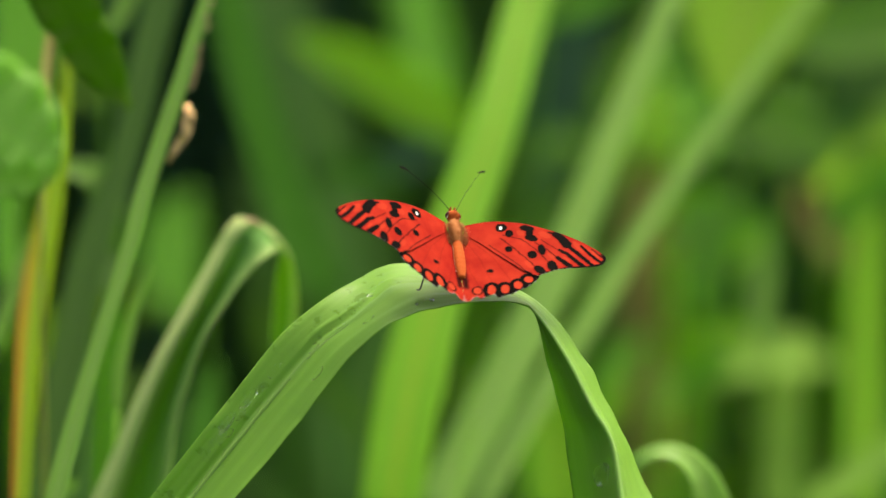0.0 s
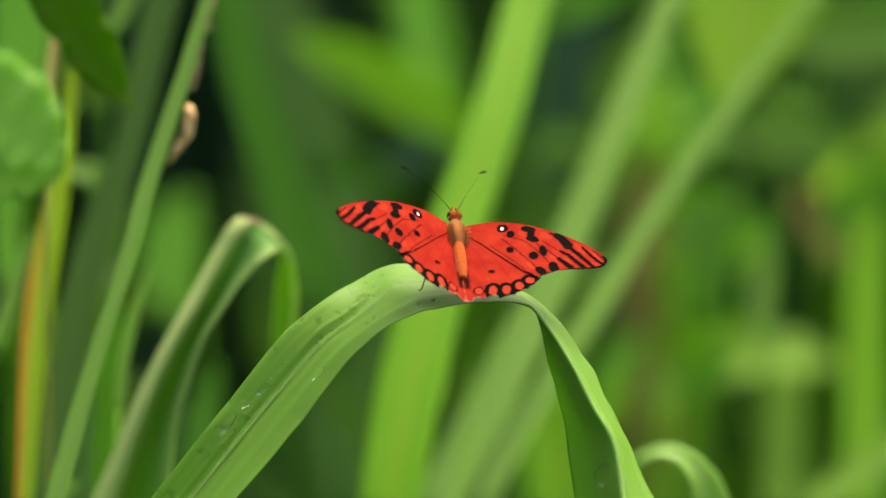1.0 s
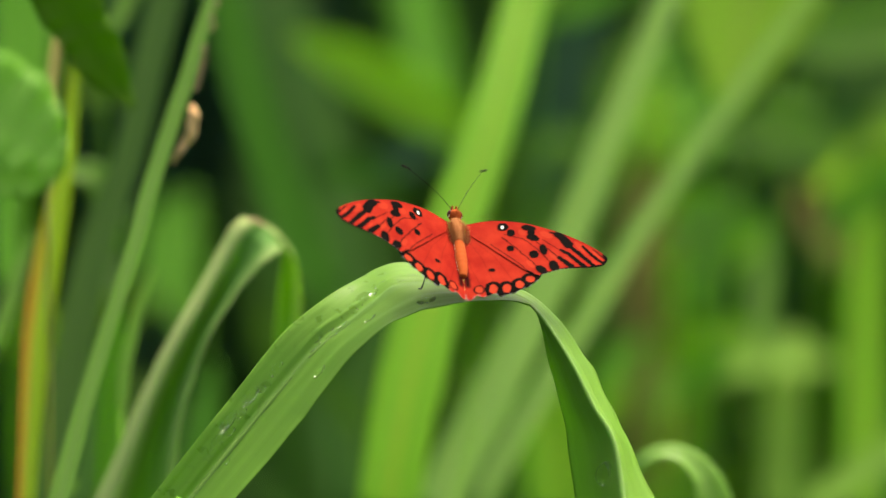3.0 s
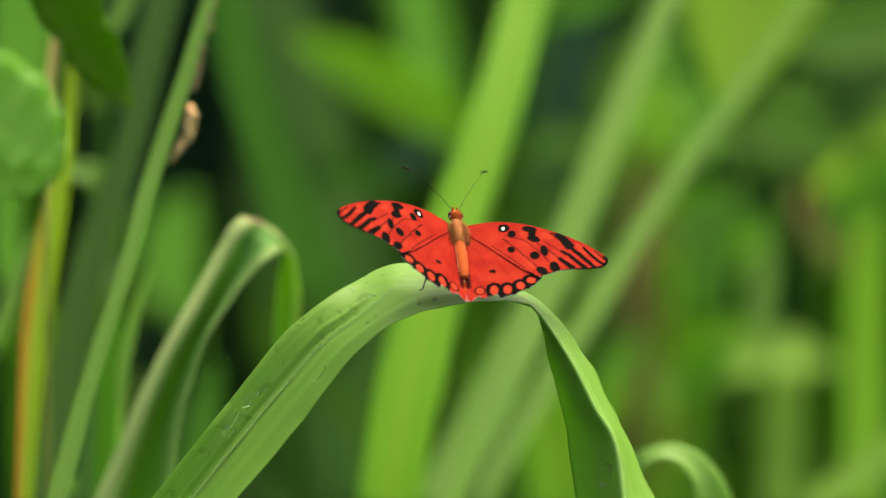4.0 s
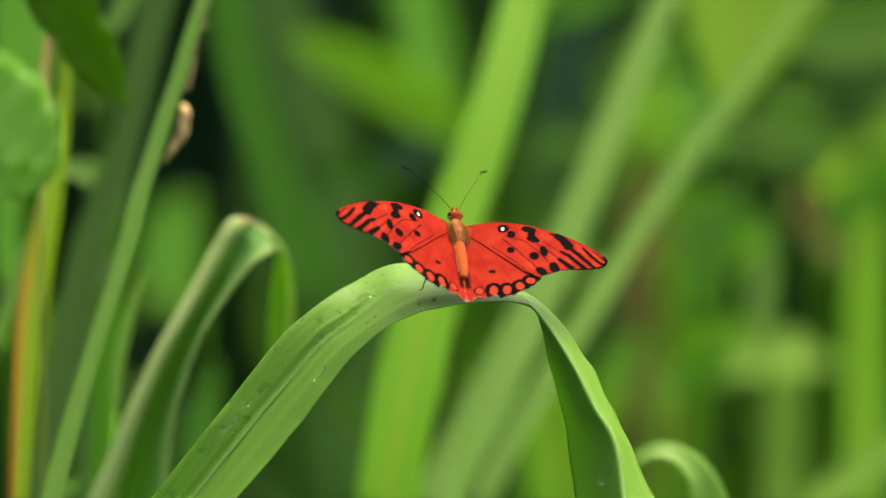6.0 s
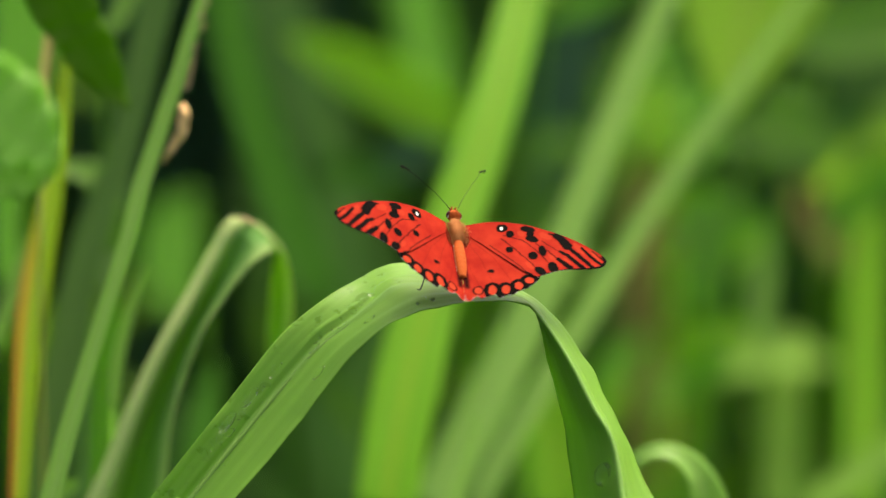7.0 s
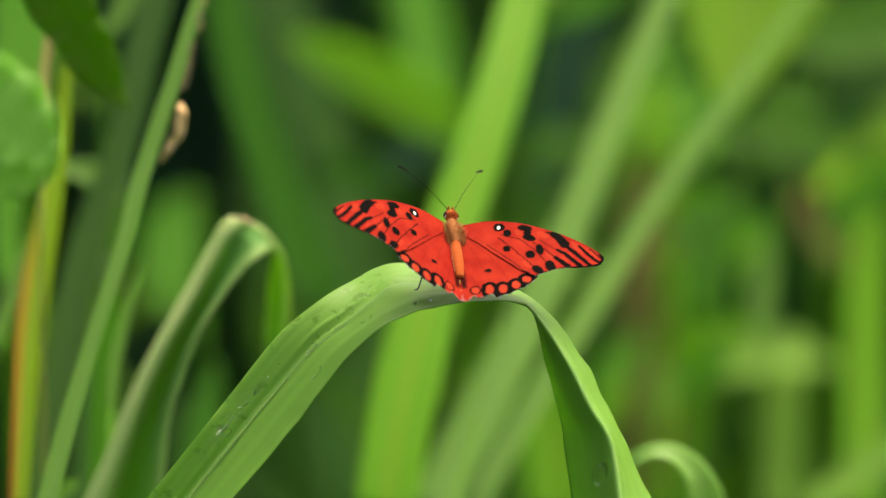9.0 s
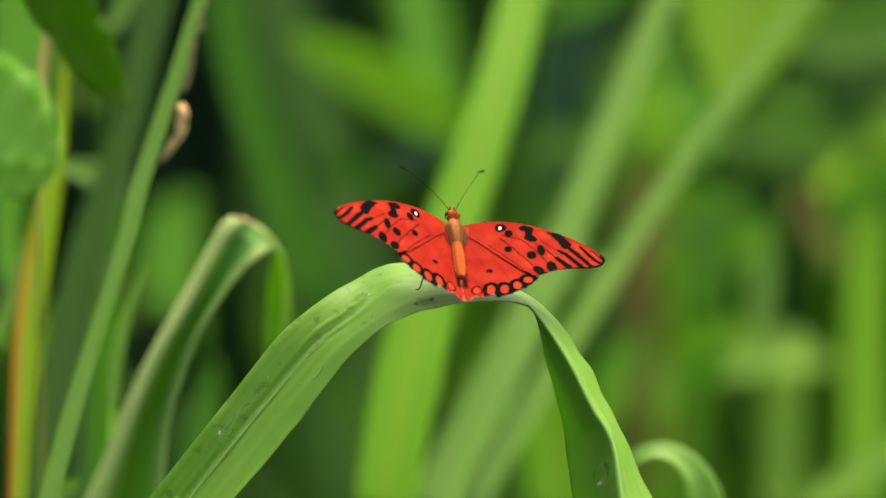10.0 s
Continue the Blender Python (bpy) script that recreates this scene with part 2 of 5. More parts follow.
def sheet(name, grid, thick, mat, parent, label="", origin=(0, 0, 0)):
    """A leaf blade from a grid of places (along, across), given two faces a little apart and a rim. UV: across, along."""
    g = np.array(grid) - np.array(origin)
    n, m = g.shape[:2]
    du = np.gradient(g, axis=0)
    dv = np.gradient(g, axis=1)
    nor = np.cross(du, dv)
    nor /= np.linalg.norm(nor, axis=2, keepdims=True) + 1e-12
    taper = np.clip(np.sin(np.linspace(0, math.pi, m)) * 3, 0.25, 1)[None, :, None]
    front, back = g + nor * thick * 0.5 * taper, g - nor * thick * 0.5 * taper
    run = np.r_[0, np.cumsum(np.linalg.norm(np.diff(g[:, m // 2], axis=0), axis=1))]
    uv = [(j / (m - 1), run[i]) for i in range(n) for j in range(m)]
    verts = np.concatenate([front.reshape(-1, 3), back.reshape(-1, 3)])
    k = n * m
    faces = []
    for i in range(n - 1):
        for j in range(m - 1):
            a, b, c, d = i * m + j, i * m + j + 1, (i + 1) * m + j + 1, (i + 1) * m + j
            faces.append((a, b, c, d))
            faces.append((k + d, k + c, k + b, k + a))
    ring = [j for j in range(m)] + [i * m + m - 1 for i in range(1, n)] + [(n - 1) * m + j for j in range(m - 2, -1, -1)] + [i * m for i in range(n - 2, 0, -1)]
    for a, b in zip(ring, ring[1:] + ring[:1]):
        faces.append((b, a, k + a, k + b))
    return mesh_object(name, verts, faces, mat, parent, label, uv + uv)


def tube(points, radii, sides=8, n=24):
    """Verts, faces and UVs of a tapered tube along the points."""
    c = glide(points, n)
    r = np.interp(np.linspace(0, 1, n + 1), np.linspace(0, 1, len(radii)), radii)
    t = np.gradient(c, axis=0)
    t /= np.linalg.norm(t, axis=1, keepdims=True)
    verts, uvs = [], []
    ref = np.array((0.37, 0.82, 0.43))
    run = 0.0
    for i in range(n + 1):
        a = np.cross(t[i], ref)
        a /= np.linalg.norm(a)
        b = np.cross(t[i], a)
        if i:
            run += float(np.linalg.norm(c[i] - c[i - 1]))
        for s in range(sides):
            w = 2 * math.pi * s / sides
            verts.append(c[i] + r[i] * (a * math.cos(w) + b * math.sin(w)))
            uvs.append((0.12 + 0.3 * s / sides, run))
    faces = [(i * sides + s, i * sides + (s + 1) % sides, (i + 1) * sides + (s + 1) % sides, (i + 1) * sides + s) for i in range(n) for s in range(sides)]
    faces.append(tuple(range(sides))[::-1])
    faces.append(tuple(n * sides + s for s in range(sides)))
    return np.array(verts), faces, uvs


def stem_part(points, radii, mat, parent, name="stem", label="", origin=(0, 0, 0), sides=8, n=24):
    v, f, uv = tube(points, radii, sides, n)
    return mesh_object(name, v - np.array(origin), f, mat, parent, label, uv)


def ribbon_grid(centre, widths, face=(0, -1, 0.35), fold=0.25, twist=0.0, n=48, m=10, wave=0.0, seed=0):
    """The grid of a blade along a centre line: its width, the way its upper side faces, the depth of its fold, and its twist in degrees."""
    c = glide(centre, n)
    w = np.interp(np.linspace(0, 1, n + 1), np.linspace(0, 1, len(widths)), widths)
    w = np.convolve(np.r_[w[:1], w[:1], w, w[-1:], w[-1:]], np.ones(5) / 5, "valid")
    t = np.gradient(c, axis=0)
    t /= np.linalg.norm(t, axis=1, keepdims=True)
    f = np.array(face, float)
    rng = np.random.RandomState(seed)
    phase = rng.uniform(0, 6.28, 2)
    out = []
    for i in range(n + 1):
        side = np.cross(t[i], f)
        side /= np.linalg.norm(side) + 1e-9
        up = np.cross(side, t[i])
        a = radians(twist) * i / n
        side, up = side * math.cos(a) + up * math.sin(a), up * math.cos(a) - side * math.sin(a)
        row = []
        for j in range(m + 1):
            s = 2 * j / m - 1
            lift = fold * (math.sqrt(s * s + 0.03) - 0.5) * w[i] * 0.5
            lift += wave * math.sin(i * 0.55 + phase[0 if s < 0 else 1]) * s * s
            row.append(c[i] + side * s * w[i] * 0.5 + up * lift)
        out.append(row)
    return np.array(out)


def grass_plant(base, stem, radii, blade, widths, mat, label, name="grass_plant", group="grass blades behind the perch", face=(0, -1, 0.35), fold=0.25, twist=0.0, wave=0.0, thick=0.0004, category="grass"):
    """A blade of grass with the stalk that carries it up from the ground."""
    ob = empty(name, base, label, category, group)
    if stem:
        stem_part([base] + stem, radii, mat, ob, origin=base)
    sheet("leaf_blade", ribbon_grid(blade, widths, face, fold, twist, wave=wave, seed=len(bpy.data.objects)), thick, mat, ob, origin=base)
    return ob


# ---- the arching leaf that carries the insect, and the folded leaf behind it: edge, midrib, edge ----
PERCH_LEFT = [(-0.0839, -0.0155, 0.6775), (-0.0656, -0.0108, 0.6999), (-0.0538, -0.0068, 0.7142), (-0.0421, -0.0026, 0.7282), (-0.0317, 0.0020, 0.7358), (-0.0214, 0.0092, 0.7406), (-0.0118, 0.0119, 0.7437), (0.0068, 0.0102, 0.7404), (0.0209, 0.0045, 0.7374), (0.0304, -0.0025, 0.7311), (0.0374, -0.0079, 0.7217), (0.0431, -0.0148, 0.7122), (0.0480, -0.0218, 0.7027), (0.0571, -0.0352, 0.6851)]
PERCH_MID = [(-0.0735, -0.0154, 0.6773), (-0.0551, -0.0107, 0.6997), (-0.0448, -0.0081, 0.7118), (-0.0338, -0.0055, 0.7239), (-0.0253, -0.0042, 0.7304), (-0.0177, -0.0019, 0.7362), (-0.01, -0, 0.7402), (0.0068, -0.0002, 0.7393), (0.0193, -0.0027, 0.7372), (0.0254, -0.0097, 0.7333), (0.0325, -0.0178, 0.7242), (0.0385, -0.0261, 0.7138), (0.0438, -0.0330, 0.7054), (0.0461, -0.0478, 0.6887)]
PERCH_RIGHT = [(-0.0615, -0.0235, 0.6796), (-0.0432, -0.0188, 0.7003), (-0.0343, -0.0165, 0.7115), (-0.0249, -0.0135, 0.7235), (-0.0160, -0.0118, 0.7309), (-0.0073, -0.0108, 0.7351), (0.0016, -0.0109, 0.7372), (0.0126, -0.0096, 0.7383), (0.0207, -0.007, 0.7365), (0.0242, -0.0026, 0.7329), (0.0272, -0.0040, 0.7208), (0.0304, -0.0060, 0.7091), (0.0323, -0.0090, 0.6994), (0.0351, -0.0180, 0.6803)]
PERCH = dict(edge_a=PERCH_LEFT, midrib=PERCH_MID, edge_b=PERCH_RIGHT)
FOLDED_LEFT = [(-0.1028, 0.102, 0.6514), (-0.0949, 0.102, 0.669), (-0.0895, 0.103, 0.682), (-0.0834, 0.104, 0.6951), (-0.0772, 0.105, 0.7064), (-0.0709, 0.108, 0.7173), (-0.0648, 0.111, 0.7279), (-0.0612, 0.113, 0.7336), (-0.0569, 0.115, 0.7351), (-0.0499, 0.119, 0.7308), (-0.045, 0.125, 0.7236), (-0.043, 0.132, 0.7151), (-0.0427, 0.14, 0.7001), (-0.0443, 0.146, 0.6834)]
FOLDED_MID = [(-0.0905, 0.1, 0.6519), (-0.0854, 0.1, 0.6695), (-0.0808, 0.101, 0.6825), (-0.0759, 0.102, 0.6939), (-0.071, 0.103, 0.7036), (-0.066, 0.106, 0.7125), (-0.0609, 0.109, 0.7217), (-0.0571, 0.111, 0.7285), (-0.0531, 0.114, 0.7322), (-0.0487, 0.12, 0.7273), (-0.0459, 0.128, 0.7203), (-0.0455, 0.136, 0.7125), (-0.0458, 0.144, 0.6992), (-0.0475, 0.15, 0.6824)]
FOLDED_RIGHT = [(-0.0781, 0.096, 0.653), (-0.0769, 0.096, 0.6705), (-0.0743, 0.097, 0.6835), (-0.0706, 0.098, 0.6949), (-0.0666, 0.099, 0.7042), (-0.062, 0.102, 0.7117), (-0.0556, 0.105, 0.72), (-0.0502, 0.108, 0.7246), (-0.0475, 0.113, 0.7255), (-0.0468, 0.121, 0.7231), (-0.0479, 0.132, 0.7171), (-0.0493, 0.141, 0.7084), (-0.0503, 0.149, 0.6964), (-0.051, 0.155, 0.6829)]
FOLDED = dict(edge_a=FOLDED_LEFT, midrib=FOLDED_MID, edge_b=FOLDED_RIGHT)
def rail_grid(rails, n, m, soften=2):
    """A blade's grid lofted from one edge over the midrib to the other."""
    a, mid, b = (glide(rails[key], n) for key in ("edge_a", "midrib", "edge_b"))
    rows = []
    for i in range(n + 1):
        row = [a[i] + (mid[i] - a[i]) * (2 * j / m) if 2 * j <= m else mid[i] + (b[i] - mid[i]) * (2 * j / m - 1) for j in range(m + 1)]
        row = np.array(row)
        for _ in range(soften):
            row[1:-1] = (row[:-2] + row[1:-1] * 2 + row[2:]) / 4
        rows.append(row)
    return np.array(rows)


def ripple(grid, deep, seed, creases=()):
    """Slight lengthwise ribs and an uneven margin."""
    rng = np.random.RandomState(seed)
    g = grid.copy()
    n, m = g.shape[:2]
    nor = np.cross(np.gradient(g, axis=0), np.gradient(g, axis=1))
    nor /= np.linalg.norm(nor, axis=2, keepdims=True) + 1e-12
    s = np.linspace(0, 1, m)
    rib = np.interp(np.linspace(0, 14, m), np.arange(15), rng.uniform(-1, 1, 15))
    along = np.interp(np.linspace(0, 30, n), np.arange(31), rng.uniform(-1, 1, 31))
    edge = np.abs(2 * s - 1) ** 4
    lift = deep * (rib[None, :] * 0.5 + along[:, None] * edge[None, :])
    for at, first, last, depth, wide in creases:
        f = np.linspace(0, 1, n)
        on = np.clip((f - first) * 25, 0, 1) * np.clip((last - f) * 25, 0, 1)
        lift = lift - depth * on[:, None] * np.exp(-((s[None, :] - at - 0.02 * np.sin(f * 40)[:, None]) / wide) ** 2)
    return g + nor * lift[:, :, None]


PERCH_BASE = (-0.125, 0.0, 0.0)
PERCH_GRID = ripple(rail_grid(PERCH, 150, 44, 3), 0.00035, 4, ((0.34, 0.22, 0.52, 0.00035, 0.022), (0.5, 0.0, 0.45, 0.0003, 0.022), (0.62, 0.02, 0.3, 0.00015, 0.022)))

# the lip past the bend is slightly crimped
CRIMP = np.interp(np.linspace(0, 1, 151), (0, 0.68, 0.74, 1), (0, 0, 1, 1)) * (0.6 * np.sin(np.linspace(0, 58, 151)) + 0.4 * np.sin(np.linspace(0, 97, 151)))
PERCH_GRID = PERCH_GRID + (CRIMP[:, None] * np.interp(np.linspace(0, 1, 45), (0, 0.32, 0.5), (1, 0.2, 0))[None, :])[:, :, None] * np.array((0.0003, 0.0006, 0.0003))


def make_perch():
    ob = empty("grass_plant", PERCH_BASE, "bright green arching grass leaf wet with drops, bent over", "grass", "sharp grass leaves")
    sheet("leaf_blade", PERCH_GRID, 0.0004, MAT["perch"], ob, "pale midrib and dark shaded underside past the bend", origin=PERCH_BASE)
    rib = PERCH_GRID[2:78:5, 22]
    stem_part([tuple(p - np.array((0, 0, 0.0009))) for p in rib], (0.0009, 0.0008, 0.0006, 0.0004), MAT["rib"], ob, "midrib", "pale raised midrib", origin=PERCH_BASE, n=120)
    foot = PERCH_GRID[0].mean(axis=0)
    stem_part([PERCH_BASE, (-0.123, 0.0, 0.3), (-0.113, 0.0, 0.58), foot + np.array((-0.011, 0, -0.02)), foot + np.array((0.006, 0, 0.008))], (0.006, 0.005, 0.0045, 0.003), MAT["perch"], ob, "stem", origin=PERCH_BASE)
    return ob


FOLDED_BASE = (-0.135, 0.08, 0.0)


def make_folded():
    ob = empty("grass_plant", FOLDED_BASE, "pale green channelled grass leaf folded over at its crown", "grass", "sharp grass leaves")
    grid = ripple(rail_grid(FOLDED, 110, 40, 2), 0.0004, 8)
    # rolled flanges either side of a deep channel, flattening out at the crown
    u = np.linspace(0, 1, 41)
    deep = np.interp(u, (0, 0.1, 0.24, 0.36, 0.55, 0.78, 0.92, 1), (0.009, 0.003, 0.0, 0.005, 0.010, 0.004, -0.001, 0.002))
    deep = np.convolve(np.r_[deep[:1], deep[:1], deep, deep[-1:], deep[-1:]], np.ones(5) / 5, "valid")
    along = np.interp(np.linspace(0, 1, 111), (0, 0.36, 0.56, 1), (1, 0.9, 0.12, 0.2))
    grid = grid + (along[:, None] * deep[None, :])[:, :, None] * np.array((0, 0.978, -0.208))
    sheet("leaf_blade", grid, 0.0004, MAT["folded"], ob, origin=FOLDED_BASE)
    foot = grid[0].mean(axis=0)
    stem_part([FOLDED_BASE, (-0.13, 0.08, 0.35), foot + np.array((-0.01, 0, -0.04)), foot + np.array((0, 0.002, -0.004))], (0.006, 0.005, 0.004, 0.003), MAT["pale"], ob, "stem", origin=FOLDED_BASE)
    return ob


perch = make_perch()
folded = make_folded()


# ---- the single blades, nearest first ----
reed = grass_plant((-0.1486, 0.06, 0), [(-0.1287, 0.064, 0.3314), (-0.1088, 0.06, 0.6629)], (0.0010, 0.0007), [(-0.1088, 0.06, 0.6629), (-0.1067, 0.0643, 0.6706), (-0.1027, 0.0725, 0.6856), (-0.0987, 0.0795, 0.6985), (-0.0946, 0.0864, 0.7115), (-0.0907, 0.0926, 0.7232), (-0.0873, 0.0983, 0.7342), (-0.0846, 0.1036, 0.7445), (-0.0811, 0.109, 0.7549), (-0.0776, 0.1143, 0.7653), (-0.0739, 0.1195, 0.7758), (-0.0707, 0.1248, 0.7864), (-0.0676, 0.1293, 0.7954), (-0.0664, 0.1315, 0.8)],
            (0.0056, 0.0055, 0.0050, 0.0046, 0.0044, 0.0045, 0.0046, 0.0048, 0.0048, 0.0047, 0.0045, 0.0042, 0.0039, 0.0037), MAT['pale'], 'slender green grass stalk-leaf with dry flecks along its edge', fold=0.5)
reed_side = grass_plant((-0.121, 0.13, 0), [(-0.108, 0.134, 0.3377), (-0.095, 0.13, 0.6753)], (0.0010, 0.0007), [(-0.095, 0.13, 0.6753), (-0.0942, 0.1346, 0.6861), (-0.0926, 0.1379, 0.6938), (-0.0907, 0.1408, 0.7008), (-0.0885, 0.1436, 0.7074), (-0.0859, 0.1464, 0.714)],
            (0.0026, 0.0036, 0.0036, 0.0031, 0.0022, 0.0005), MAT['reedy'], 'thin green blade leaning on a stalk', fold=0.4)
reed_low = grass_plant((-0.1095, 0.15, 0), [(-0.105, 0.154, 0.3196), (-0.1006, 0.15, 0.6392)], (0.0011, 0.0007), [(-0.1006, 0.15, 0.6392), (-0.1002, 0.1542, 0.6554), (-0.0997, 0.1584, 0.6717), (-0.0992, 0.1617, 0.6848), (-0.0983, 0.1644, 0.6954), (-0.0968, 0.1671, 0.706)],
            (0.0074, 0.0074, 0.0071, 0.0067, 0.0051, 0.0020), MAT['green'], 'light green blade standing upright among the stalks', fold=0.3)
yellow_blade = grass_plant((-0.1308, 0.12, 0), [(-0.1271, 0.124, 0.3232), (-0.1233, 0.12, 0.6465)], (0.0010, 0.0007), [(-0.1233, 0.12, 0.6465), (-0.123, 0.1303, 0.6616), (-0.1226, 0.1401, 0.6762), (-0.122, 0.1499, 0.691), (-0.1209, 0.1566, 0.7015), (-0.1194, 0.1634, 0.712), (-0.1179, 0.1692, 0.7211), (-0.1163, 0.1759, 0.7318), (-0.1148, 0.1826, 0.7426), (-0.1138, 0.1902, 0.755), (-0.113, 0.1978, 0.7675)],
            (0.0049, 0.0058, 0.0068, 0.0078, 0.0084, 0.0082, 0.0076, 0.0064, 0.0049, 0.0034, 0.0017), MAT['yellow'], 'yellowing grass blade with a rust-brown dry margin', fold=0.35)
tan_shoot = grass_plant((-0.1224, 0.13, 0), [(-0.1192, 0.134, 0.3763), (-0.116, 0.13, 0.7525)], (0.0010, 0.0007), [(-0.116, 0.13, 0.7525), (-0.1159, 0.1359, 0.7614), (-0.1155, 0.1407, 0.7688), (-0.1149, 0.1456, 0.7763), (-0.1142, 0.1499, 0.7831), (-0.1137, 0.1525, 0.7871)],
            (0.0026, 0.0028, 0.0029, 0.0030, 0.0025, 0.0008), MAT['straw'], 'dry tan shoot standing beside a yellowing blade', fold=0.5)
broad_leaf = grass_plant((-0.1308, -0.1085, 0), [(-0.1308, -0.1085, 0.4891), (-0.1258, -0.1085, 0.8248), (-0.1168, -0.1285, 0.8272), (-0.1108, -0.1385, 0.8152)], (0.0036, 0.0024), [(-0.1108, -0.1385, 0.8152), (-0.1043, -0.1387, 0.8126), (-0.0974, -0.1392, 0.8081), (-0.0918, -0.1396, 0.8039), (-0.0875, -0.14, 0.8)],
            (0.0238, 0.0256, 0.0233, 0.0150, 0.0010), MAT['milky'], 'broad milky green leaf with a rounded tip', fold=0.06, face=(0.1, -1, 0.35), wave=0.0014)
broad_lower = grass_plant((-0.1234, -0.09, 0), [(-0.1234, -0.09, 0.4743), (-0.1204, -0.09, 0.7873), (-0.115, -0.11, 0.7865), (-0.1114, -0.12, 0.7905)], (0.0014, 0.0009), [(-0.1114, -0.12, 0.7905), (-0.1034, -0.1198, 0.7921), (-0.0975, -0.1198, 0.7921), (-0.0922, -0.1197, 0.7938), (-0.0886, -0.1194, 0.7964)],
            (0.0092, 0.0087, 0.0077, 0.0047, 0.0008), MAT['milky'], 'pale lower leaf tucked beneath a broad milky one', fold=0.1, face=(0, -1, 0.3), wave=0.0006)
hanging_leaf = grass_plant((-0.1612, 0.1584, 0), [(-0.1612, 0.1584, 0.4818), (-0.1487, 0.1584, 0.8109), (-0.1262, 0.1384, 0.8129), (-0.1112, 0.1284, 0.8029)], (0.0029, 0.0019), [(-0.1112, 0.1284, 0.8029), (-0.1079, 0.1308, 0.7944), (-0.1058, 0.1323, 0.7892), (-0.1034, 0.1336, 0.7846), (-0.1004, 0.1353, 0.7785), (-0.0956, 0.1378, 0.7698), (-0.0901, 0.14, 0.762)],
            (0.0194, 0.0204, 0.0169, 0.0146, 0.0160, 0.0098, 0.0007), MAT['olive'], 'dark olive green leaf hanging with a pointed tip', fold=0.2, wave=0.0012)
slate_blade = grass_plant((-0.1622, 0.2, 0), [(-0.1434, 0.204, 0.3123), (-0.1247, 0.2, 0.6247)], (0.0015, 0.0010), [(-0.1247, 0.2, 0.6247), (-0.1215, 0.2077, 0.6416), (-0.118, 0.2164, 0.6611), (-0.1143, 0.2251, 0.6807), (-0.1102, 0.233, 0.6989), (-0.1057, 0.239, 0.7129), (-0.1009, 0.2444, 0.7254), (-0.0967, 0.2508, 0.7405), (-0.093, 0.2578, 0.7573), (-0.0891, 0.2648, 0.7742), (-0.0874, 0.2676, 0.781)],
            (0.0098, 0.0109, 0.0116, 0.0123, 0.0117, 0.0099, 0.0092, 0.0096, 0.0103, 0.0107, 0.0107), MAT['slate'], 'wide dull grey-green blade standing behind the stalks', fold=0.35)
grass_plant((-0.1415, 0.2927, 0), [(-0.1415, 0.2927, 0.4323), (-0.1365, 0.2927, 0.7188), (-0.1275, 0.2727, 0.7184), (-0.1215, 0.2627, 0.7204)], (0.0010, 0.0007), [(-0.1215, 0.2627, 0.7204), (-0.1148, 0.2626, 0.7195), (-0.1089, 0.2622, 0.7156), (-0.1065, 0.2613, 0.7066), (-0.1064, 0.26, 0.6931)],
            (0.0032, 0.0075, 0.0101, 0.0104, 0.0079), MAT['mist'], 'light green leaf crossing and drooping behind the stalks', face=(0, -0.8, 0.6))
grass_plant((-0.0752, 0.29, 0), [(-0.0914, 0.294, 0.3367), (-0.1076, 0.29, 0.6735)], (0.0010, 0.0007), [(-0.1076, 0.29, 0.6735), (-0.1087, 0.2977, 0.685), (-0.1061, 0.3054, 0.6966), (-0.1031, 0.3131, 0.7084)],
            (0.0055, 0.0063, 0.0056, 0.0015), MAT['slate'], 'dull green shoot behind the stalks')
grass_plant((-0.1788, 0.2, 0), [(-0.1586, 0.204, 0.3379), (-0.1383, 0.2, 0.6758)], (0.0010, 0.0007), [(-0.1383, 0.2, 0.6758), (-0.134, 0.2083, 0.6881), (-0.1302, 0.215, 0.6982), (-0.1268, 0.2217, 0.7084)],
            (0.0045, 0.0052, 0.0045, 0.0014), MAT['mist'], 'pale blade slanting at the edge of the stalks')
grass_plant((-0.1552, 0.13, 0), [(-0.136, 0.134, 0.321), (-0.1167, 0.13, 0.642)], (0.0010, 0.0007), [(-0.1167, 0.13, 0.642), (-0.1134, 0.131, 0.6469), (-0.1097, 0.1318, 0.6507), (-0.1074, 0.1321, 0.6523)],
            (0.0030, 0.0050, 0.0043, 0.0010), MAT['reedy'], 'short bright green leaf low among the stalks')
grass_plant((-0.1431, 0.4, 0), [(-0.1477, 0.404, 0.3265), (-0.1524, 0.4, 0.653)], (0.0015, 0.0010), [(-0.1524, 0.4, 0.653), (-0.1533, 0.4201, 0.6834), (-0.1537, 0.44, 0.7143), (-0.1553, 0.454, 0.7364), (-0.1575, 0.4621, 0.7495)],
            (0.0099, 0.0120, 0.0133, 0.0121, 0.0093), MAT['green'], "mid-green blade at the thicket's edge")
grass_plant((-0.1856, 0.481, 0), [(-0.1684, 0.485, 0.3493), (-0.1511, 0.481, 0.6986)], (0.0012, 0.0008), [(-0.1511, 0.481, 0.6986), (-0.1497, 0.4909, 0.7137), (-0.1494, 0.5007, 0.7289), (-0.1499, 0.5093, 0.7423)],
            (0.0083, 0.0124, 0.0133, 0.0125), MAT['green'], 'mid-green blade behind the tan shoot')
grass_plant((-0.1543, 0.3, 0), [(-0.1316, 0.304, 0.3788), (-0.1088, 0.3, 0.7576)], (0.0010, 0.0007), [(-0.1088, 0.3, 0.7576), (-0.1045, 0.3044, 0.7643), (-0.1008, 0.3099, 0.7727)],
            (0.0044, 0.0055, 0.0059), MAT['mist'], 'thin dull shoot at the top of the stalks')
